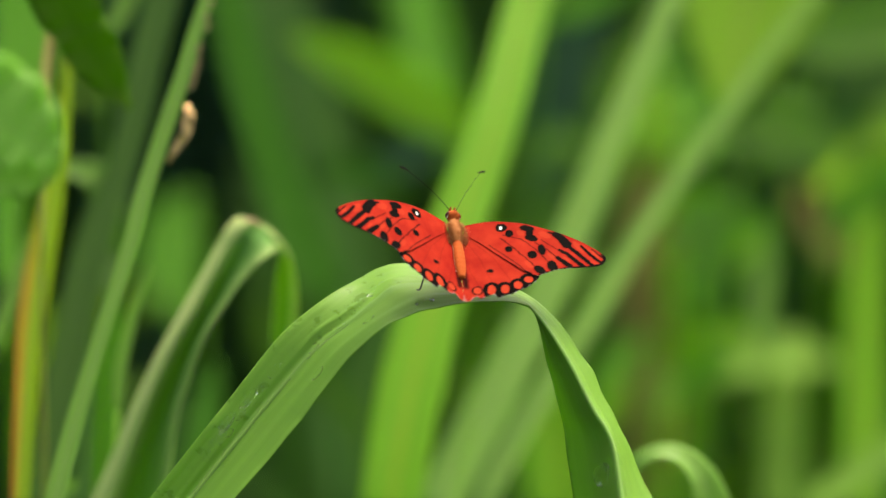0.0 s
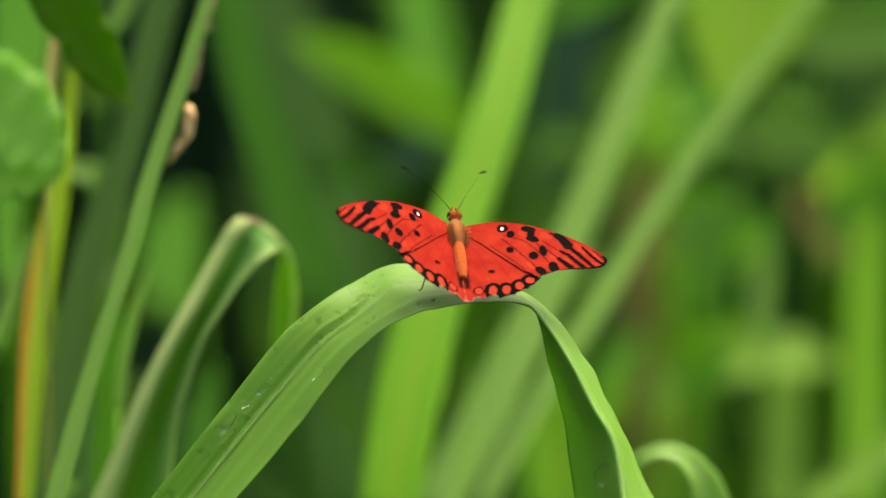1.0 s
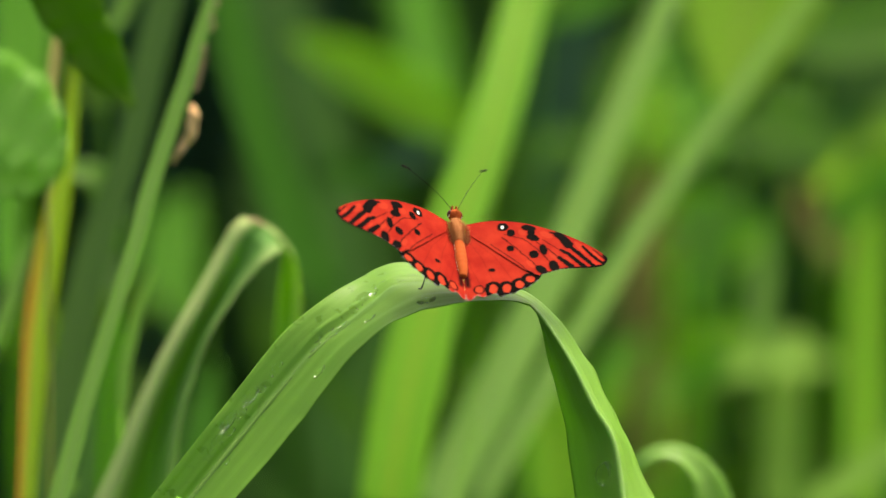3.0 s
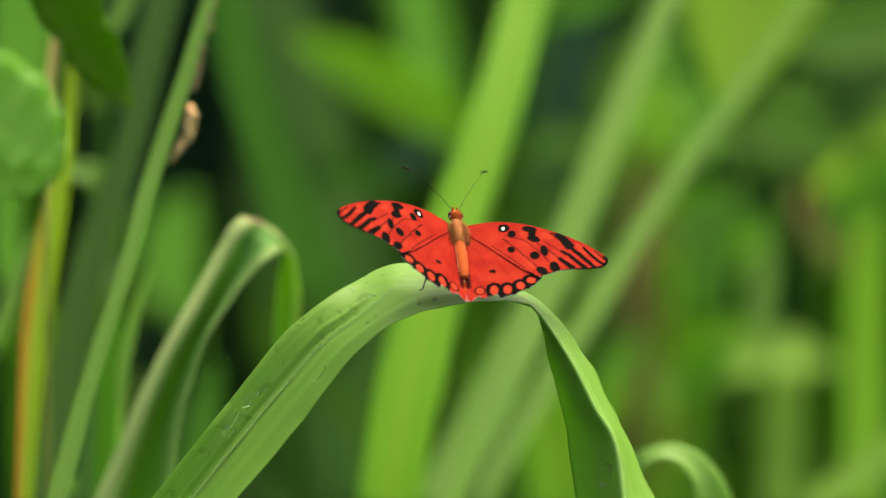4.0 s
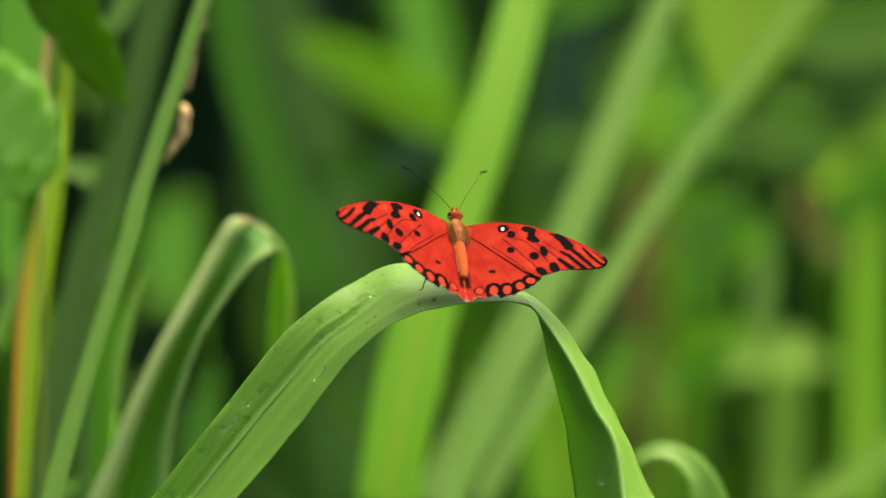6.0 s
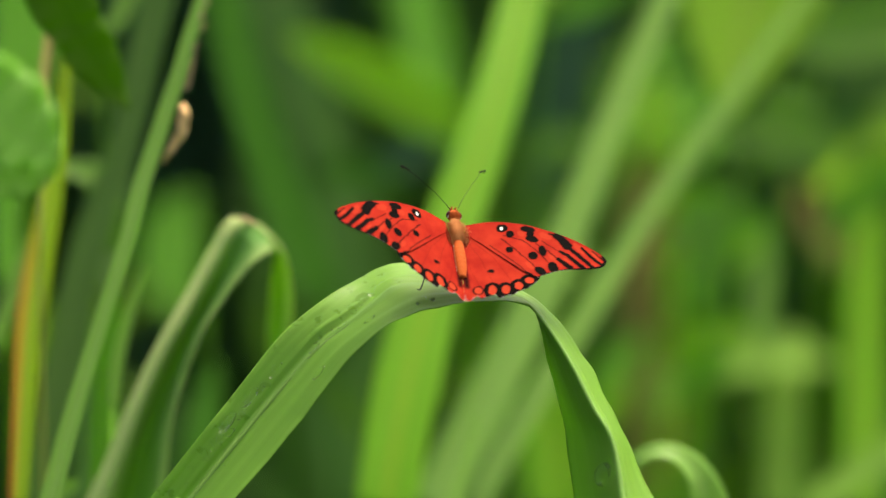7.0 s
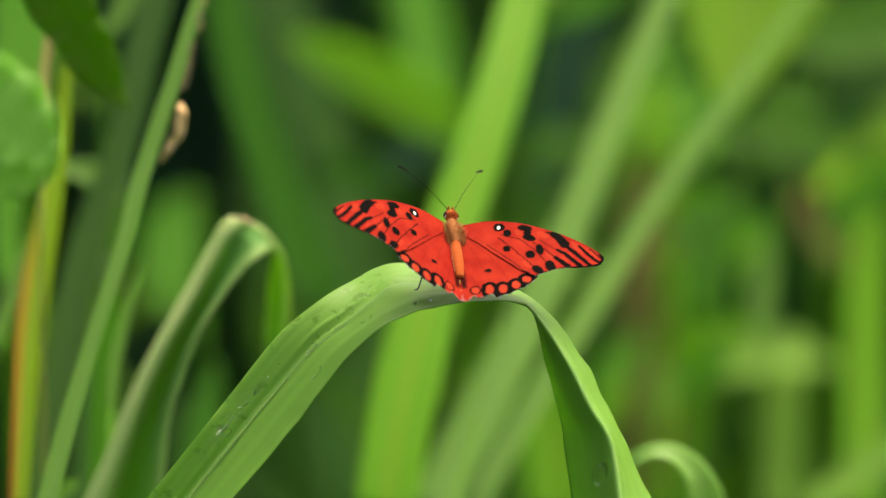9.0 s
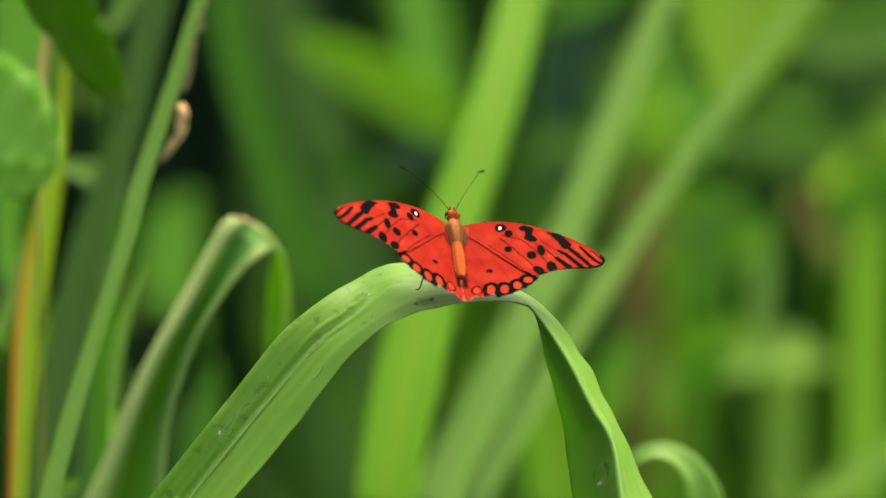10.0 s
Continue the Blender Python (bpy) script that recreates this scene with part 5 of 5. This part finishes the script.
def make_butterfly():
    ob = empty("butterfly", (0, 0, 0), "red-orange butterfly with black spots, wings spread, on a green leaf", "butterfly")
    ob.matrix_world = REST
    fore = closed_curve(FORE_OUTLINE)
    hind = scallop(closed_curve(HIND_OUTLINE), 0.2, 0.8, 7, 0.3)
    wings = {}
    for sign in (1, -1):
        wings["hind", sign] = wing("hindwing", ob, hind, hind_pigment, sign, -0.14, "red-orange hindwing with a black chain-spotted margin")
        wings["fore", sign] = wing("forewing", ob, fore, fore_pigment, sign, 0.0, "red-orange forewing with black spots, streaks and a white-centred eyespot")
    v, f = lathe([(-3.6, 1.0, 0.0), (-3.0, 1.45, 0.1), (-1.5, 1.7, 0.1), (0.5, 1.8, 0.2), (2.5, 1.75, 0.2), (4.0, 1.55, 0.1), (5.4, 1.15, 0.0), (6.0, 0.6, 0.0)])
    thorax = mesh_object("thorax", v, f, MAT["thorax"], ob, "furry orange-brown thorax")
    fur("fur", thorax, MAT["thorax"], 1000, 5, (0, 0.6, 0.2), (1.75, 4.9, 1.75), 1.3, "short orange-brown hairs")
    for sign in (-1, 1):
        fur("side_fur", thorax, MAT["thorax"], 420, 11 + sign, (sign * 1.7, 0.2, 0.2), (1.1, 3.8, 1.1), 1.5, "orange hairs at the wing roots")
    prof = []
    for i in range(49):
        u = i / 48
        r = 1.3 + 0.32 * math.sin(math.pi * min(1, u * 1.1)) - 0.55 * max(0, u - 0.8) * 2.4
        r *= 1 + 0.018 * math.cos(u * 8 * 2 * math.pi)
        if i == 48:
            r = 0.25
        prof.append((-2.6 - 13.4 * u, r, 0.3 - 0.3 * u))
    v, f = lathe(prof, 20, 0.95)
    abdomen = mesh_object("abdomen", v, f, MAT["abdomen"], ob, "orange segmented abdomen")
    for i in range(8):
        y = -5.0 - i * 1.25
        for sign in (-1, 1):
            v, f = ball((sign * (1.5 - 0.04 * max(0, i - 4)), y, (0.7 if sign < 0 else -0.3) - 0.04 * i), 0.17, (0.5, 1.2, 0.8), 6, 8)
            mesh_object("pale_spot", v, f, MAT["cream"], abdomen, "cream side spot")
    v, f = ball((0, 7.1, 0.4), 1.75, (1.05, 0.95, 0.95))
    head = mesh_object("head", v, f, MAT["abdomen"], ob, "red-brown head")
    fur("fur", head, MAT["abdomen"], 220, 8, (0, 6.9, 0.4), (1.65, 1.6, 1.6), 0.8, "short red-brown hairs")
    for sign in (-1, 1):
        v, f = ball((sign * 1.35, 7.3, 0.45), 1.05, (0.7, 1, 1))
        mesh_object("eye", v, f, MAT["eye"], head, "glossy dark red compound eye")
        v, f = ball((sign * 1.7, 6.5, 0.5), 0.34, (0.5, 0.6, 1.5), 6, 10)
        mesh_object("eye_band", v, f, MAT["cream"], head, "cream band behind the eye")
        v, f, _ = tube([np.array((sign * 0.5, 8.4, 0.0)) * MM, np.array((sign * 0.6, 9.3, 0.4)) * MM, np.array((sign * 0.5, 9.9, 1.2)) * MM], (0.0004, 0.0004, 0.0002), 8, 8)
        mesh_object("palp", v, f, MAT["abdomen"], head, "short red-brown palp")
        root, tip = np.array((sign * 0.6, 8.4, 0.9)), np.array((10.4, 28.2, -0.8) if sign > 0 else (-11.1, 24.5, -0.8))
        mid1 = root + (tip - root) * 0.35 + np.array((-sign * 0.35, 0, 0.5))
        mid2 = root + (tip - root) * 0.75 + np.array((-sign * 0.2, 0, 0.4))
        v, f, _ = tube([root * MM, mid1 * MM, mid2 * MM, tip * MM], (0.00009, 0.00007, 0.00006, 0.00008), 8, 30)
        antenna = mesh_object("antenna", v, f, MAT["antenna"], ob, "thin dark antenna")
        way = np.array((sign * 0.85, 0.5, -0.1))
        v, f, _ = tube([(tip - way * 1.2) * MM, tip * MM, (tip + way * 1.1) * MM, (tip + way * 1.7) * MM], (0.00008, 0.00025, 0.0003, 0.0001), 10, 16)
        mesh_object("club", v, f, MAT["antenna"], antenna, "brown-black club")
        for y, foot, knee in ((1.8, (6.6, 1.5, -12.5), (4.8, 3.2, -5.0)), (-0.8, (6.6 if sign > 0 else 7.2, -9.8, -10.5 if sign > 0 else -11.4), (5.6, -4.2, -6.0))):
            a = np.array((sign * 1.2, y, -1.4))
            k2, e = np.array(knee) * (sign, 1, 1), np.array(foot) * (sign, 1, 1)
            toe = e + np.array((sign * 1.0, -0.6, 0.15))
            v, f, _ = tube([a * MM, k2 * MM, (k2 + (e - k2) * 0.6) * MM, e * MM, toe * MM], (0.00034, 0.0003, 0.0002, 0.00018, 0.00012), 8, 24)
            mesh_object("leg", v, f, MAT["black"], ob, "thin dark jointed leg")
    return ob, wings


butterfly, WINGS = make_butterfly()


# ---- the ground and the undergrowth behind ----
def make_ground():
    n = 60
    edge = np.sign(np.linspace(-1, 1, n + 1)) * np.abs(np.linspace(-1, 1, n + 1)) ** 3 * 400
    verts = [(x, y + 2, 0.02 * noise.noise((x * 1.5, y * 1.5, 0)) - 0.015) for y in edge for x in edge]
    faces = [(j * (n + 1) + i, j * (n + 1) + i + 1, (j + 1) * (n + 1) + i + 1, (j + 1) * (n + 1) + i) for j in range(n) for i in range(n)]
    ob = mesh_object("ground", verts, faces, MAT["soil"])
    tagged(ob, "mossy soil, darkened in colour for the shade under dense green grass", "ground", kind="structure")


def undergrowth(name, label, mat, count, xs, ys, heights, width, seed, lean=0.35, droop=0.6):
    """A thicket of arching blades in one mesh."""
    rng = np.random.RandomState(seed)
    verts, faces, uvs = [], [], []
    for _ in range(count):
        x, y = rng.uniform(*xs), rng.uniform(*ys)
        h = rng.uniform(*heights)
        a = rng.uniform(0, 2 * math.pi)
        go = np.array((math.cos(a), math.sin(a), 0))
        side = np.array((-go[1], go[0], 0))
        wid = width * rng.uniform(0.6, 1.3)
        k = len(verts)
        steps = 9
        l1, d1 = lean * rng.uniform(0.3, 1.2), droop * rng.uniform(0.2, 1.2)
        for i in range(steps + 1):
            f = i / steps
            p = np.array((x, y, -0.02)) + go * h * l1 * f ** 1.8 + np.array((0, 0, h * (f - 0.35 * d1 * f ** 3)))
            w = wid * min(1, 0.35 + f * 2) * (1 - f ** 3) + 0.001
            for s in (-1, 0, 1):
                verts.append(p + side * s * w * 0.5 + np.array((0, 0, 0.15 * abs(s) * w)))
                uvs.append((0.5 + 0.5 * s, f * h))
        for i in range(steps):
            for s in range(2):
                q = k + i * 3 + s
                faces.append((q, q + 1, q + 4, q + 3))
    ob = mesh_object(name, verts, faces, mat, uvs=uvs)
    return tagged(ob, label, "grass", kind="stuff")


def make_undergrowth():
    # grass in the shade material has the gloom of the thicket in its colour
    undergrowth("undergrowth", "dense grass behind, its dark green standing in for shade", MAT["shade"], 5200, (-1.8, 1.8), (2.1, 5.0), (0.9, 1.8), 0.045, 3)
    # out of view on both sides, added to keep skylight off the low ground
    for side in (-1, 1):
        undergrowth("side_thicket", "unseen tall dark green grass added beside the plants to block skylight", MAT["shade"], 800, (side * 0.55, side * 2.3), (0.4, 2.6), (0.8, 1.5), 0.04, 21 + side)
    undergrowth("undergrowth", "broad dull green leaves standing in the half shade", MAT["dull"], 26, (-0.12, 0.15), (1.3, 2.3), (0.4, 0.95), 0.06, 13)
    undergrowth("undergrowth", "scattered brighter green blades among the dark grass", MAT["deep"], 9, (0.0, 0.3), (1.5, 3.5), (0.5, 1.0), 0.035, 5)
    undergrowth("tall_thicket", "tall thicket closing the view, coloured dark green for shade", MAT["shade"], 3500, (-3.5, 3.5), (5.0, 7.5), (1.0, 2.2), 0.05, 7, 0.25)
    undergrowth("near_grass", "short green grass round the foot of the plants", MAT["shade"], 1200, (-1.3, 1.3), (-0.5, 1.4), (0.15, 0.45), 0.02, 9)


def make_meadow():
    """The grass that goes on all round, also behind the camera, thinning out with the distance."""
    rng = np.random.RandomState(31)
    for label, mat, count, near, far, hs in (("low green meadow grass round about", "green", 8000, 0.6, 7.0, (0.12, 0.4)), ("taller tufts of dark green grass in the meadow", "deep", 3600, 2.2, 11.0, (0.35, 0.85))):
        verts, faces, uvs = [], [], []
        while count:
            r, a = near + (far - near) * rng.uniform() ** 0.8, rng.uniform(0, 2 * math.pi)
            x, y = r * math.cos(a), r * math.sin(a) - 0.4
            if y > 1.2 and abs(x) < 0.45 * y or noise.noise((x * 0.9, y * 0.9, 3.0)) < -0.22:
                continue
            count -= 1
            h, b = rng.uniform(*hs), rng.uniform(0, 2 * math.pi)
            go, side = np.array((math.cos(b), math.sin(b), 0)), np.array((-math.sin(b), math.cos(b), 0))
            k, lean, w = len(verts), rng.uniform(0.1, 0.6), rng.uniform(0.008, 0.02)
            for i in range(6):
                q = i / 5
                p = np.array((x, y, -0.02)) + go * h * lean * q ** 2 + np.array((0, 0, h * (q - 0.2 * q ** 3)))
                for s in (-1, 1):
                    verts.append(p + side * s * w * (1 - q ** 2) + 0.0005 * side * s)
                    uvs.append((0.3 + 0.2 * s, q * h))
            faces += [(k + 2 * i, k + 2 * i + 1, k + 2 * i + 3, k + 2 * i + 2) for i in range(5)]
        tagged(mesh_object("meadow_grass", verts, faces, MAT[mat], uvs=uvs), label, "grass", kind="stuff")



def make_small_leaves():
    """Small leaves at all angles on thin stalks, filling the thicket behind the tall blades."""
    for label, mat, count, xs, ys, zs, seed in (
            ("small mid-green leaves on thin stalks in the thicket", "green", 9, (0.05, 0.30), (0.80, 1.35), (0.52, 0.66), 41),
            ("small dull leaves on thin stalks in the thicket", "mist", 10, (0.05, 0.30), (0.75, 1.30), (0.48, 0.66), 43),
            ("small dark leaves low in the shade", "olive", 8, (-0.24, 0.02), (0.85, 1.40), (0.34, 0.62), 47)):
        rng = np.random.RandomState(seed)
        verts, faces, uvs = [], [], []
        for _ in range(count):
            p = np.array((rng.uniform(*xs), rng.uniform(*ys), rng.uniform(*zs)))
            way = rng.normal(size=3) * (1, 0.5, 0.7)
            way /= np.linalg.norm(way)
            side = np.cross(way, (0.2, -0.75, 0.6))
            side /= np.linalg.norm(side)
            up = np.cross(side, way)
            long, wide = rng.uniform(0.025, 0.055), rng.uniform(0.010, 0.02)
            k = len(verts)
            for i in range(8):
                q = i / 7
                c = p + way * long * q + up * 0.25 * long * math.sin(math.pi * q)
                for e in (-1, 0, 1):
                    verts.append(c + side * e * (wide * math.sin(math.pi * min(0.98, q * 0.9 + 0.08)) * 0.5) - up * 0.1 * wide * (1 - abs(e)))
                    uvs.append((0.5 + 0.5 * e, q * long))
            faces += [(k + 3 * i + e, k + 3 * i + e + 1, k + 3 * i + e + 4, k + 3 * i + e + 3) for i in range(7) for e in (0, 1)]
            v, f, uv = tube([(p[0] + 0.02, p[1] + 0.02, 0), (p[0] + 0.012, p[1] + 0.012, p[2] * 0.6), tuple(p)], (0.0012, 0.0006), 5, 8)
            k = len(verts)
            verts += list(v)
            uvs += uv
            faces += [tuple(k + i for i in q) for q in f]
        tagged(mesh_object("small_leaves", verts, faces, MAT[mat], uvs=uvs), label, "leaves", kind="stuff")


make_ground()
make_small_leaves()
make_undergrowth()
make_meadow()


# ---- what sways, and the wings ----
PX = 0.0001473
FIRST_HALF = [(0, 0), (0.1, -1), (0.2, 2), (0.3, 5), (0.4, 6), (0.5, 5), (0.6, 4), (0.7, 2), (0.8, 4.5), (0.9, 4.5), (1, 2.5), (1.1, -1), (1.2, 0), (1.3, 5.5), (1.4, 4), (1.5, 4.5), (1.6, 1), (1.7, 3), (1.8, 5), (1.9, 6), (2, 4.5), (2.1, 3), (2.2, 5), (2.3, 6), (2.4, 7), (2.5, 7), (2.6, 5), (2.7, 3), (3.8, 4), (3.9, 6), (4, 4.5), (4.1, 1), (4.2, 2)]
SECOND_HALF = [(4.3, 5.5), (4.4, 5), (4.5, 2.5), (4.6, 2), (4.8, 4.5), (5, 0), (5.1, 3), (5.2, 5), (5.4, 0), (5.5, 0), (5.6, 3), (5.7, 5), (6.8, -2), (6.9, 1), (7, 1.5), (7.2, 0), (7.3, 4.5), (7.5, -2.5), (7.6, -5), (7.7, -2), (7.8, 2), (7.9, 1), (8, -6), (8.2, -1), (8.4, 1), (8.5, -5), (8.6, -2), (8.8, 2.5), (9, -3.5), (9.2, 1), (9.4, -3), (9.5, -4.5), (9.8, -1), (10, -1)]
RISE = [(0, 0), (0.5, 1.5), (1, 0), (1.5, 1), (2, 1), (2.5, 3), (4, 1), (4.5, -0.5), (5, 0.5), (5.5, 0.5), (7, 1), (7.5, 0.5), (8, 0), (10, 0.5)]
PERCH_SWAY = [(t, dx, float(np.interp(t, [a for a, _ in RISE], [b for _, b in RISE]))) for t, dx in FIRST_HALF + SECOND_HALF]
REED_SWAY = [(0, 0), (0.5, 2), (1, 3), (1.5, 6), (2, 5), (2.5, 11), (4, 6), (4.5, 4.5), (5, 0), (5.5, -4), (7, -9), (7.5, -9), (8, -12), (8.5, -10), (9, -14.5), (9.5, -12.5), (10, -12)]
FOLD_SWAY = [(0, 0), (0.5, 0), (1, 1), (1.5, 4), (2, 5), (2.5, 8), (4, 6), (4.5, 2), (5, -1), (5.5, -5), (7, -10), (7.5, -13), (8, -14), (8.5, -14), (9, -15), (9.5, -15), (10, -15)]
YELLOW_SWAY = [(0, 0), (0.5, 7), (1, 10), (1.5, 12), (2, 13), (2.5, 15), (4, 10), (4.5, 8), (5, 4), (5.5, 0), (7, -3), (7.5, -3), (8, -3), (8.5, -2), (9, -2), (9.5, -5), (10, -6)]
BROAD_SWAY = [(0, 0), (0.5, 5), (1, 8), (1.5, 9), (2, 9), (2.5, 10), (4, 6), (4.5, 5), (5, 1), (5.5, -4), (7, -4), (7.5, -4), (8, -5), (8.5, -4), (9, -8), (9.5, -9), (10, -9)]
CURL_SWAY = [(0, 0), (0.5, 1), (1, -1), (1.5, 3), (2, 5), (2.5, 6), (4, 5), (4.5, 0), (5, 0), (5.5, -5), (7, -5), (7.5, -7), (8, -11), (8.5, -9), (9, -9), (9.5, -9), (10, -11)]
BACK_SWAY = [(0, 0), (1, -1), (2, -3), (2.5, -4), (4, -4), (5, -5), (7, -8), (8, -9), (9, -8), (10, -9)]
# how far each pair of wings is raised beyond its rest, in degrees
WING_LIFT = [(0, 1.4), (0.5, 1.9), (1, 0.7), (1.5, 0.7), (2, 0), (2.5, 0.5), (4, 0.4), (4.5, -0.2), (5, 0), (5.5, 0.1), (7, -0.1), (7.5, 0.4), (7.8, 1.8), (8, 3.5), (8.2, 5), (8.4, 2), (8.6, 0.6), (9, 1.1), (9.5, 0.7), (10, 0.5)]


def sway(ob, table, high=0.75, much=1.0):
    """Rocks a plant on its foot: the table gives how far its top moves aside at each time."""
    x, y, z = ob.location
    walk(ob, [(t, pose(x, y, z, 0, math.degrees(math.atan2(dx * PX * much, high)), 0)) for t, dx, *_ in table])


def perch_pose(dx, dz):
    x, y, z = PERCH_BASE
    return pose(x, y, z + dz * PX, 0, math.degrees(math.atan2(dx * PX, 0.75)), 0)


def motions():
    still = pose(*PERCH_BASE).inverted()
    walk(perch, [(t, perch_pose(dx, dz)) for t, dx, dz in PERCH_SWAY])
    walk(butterfly, [(t, perch_pose(dx, dz) @ still @ REST) for t, dx, dz in PERCH_SWAY])
    for ob, rest in DROPS:
        walk(ob, [(t, perch_pose(dx, dz) @ still @ rest) for t, dx, dz in PERCH_SWAY])
    for (_, sign), ob in WINGS.items():
        walk(ob, [(t, pose(0, 0, 0, 0, -sign * (DIHEDRAL[sign] + lift), 0)) for t, lift in WING_LIFT])
    sway(folded, FOLD_SWAY)
    sway(reed, REED_SWAY, 0.8)
    sway(reed_side, REED_SWAY, 0.75)
    sway(reed_low, REED_SWAY, 0.75, 0.6)
    sway(yellow_blade, YELLOW_SWAY, 0.75)
    sway(tan_shoot, YELLOW_SWAY, 0.8)
    sway(broad_leaf, BROAD_SWAY, 0.8, 0.65)
    sway(broad_lower, BROAD_SWAY, 0.8, 0.65)
    sway(hanging_leaf, REED_SWAY, 0.8, 0.6)
    sway(slate_blade, REED_SWAY, 0.75, 0.8)
    sway(curl_blade, CURL_SWAY, 0.68)
    for ob, much in ((tall_blade, 1.5), (pale_blade, 1.6), (lean_blade, 1.6), (bent_blade, 1.4), (leaning_blade, 1.5), (side_leaf, 1.5)):
        sway(ob, BACK_SWAY, 0.75, much)


motions()
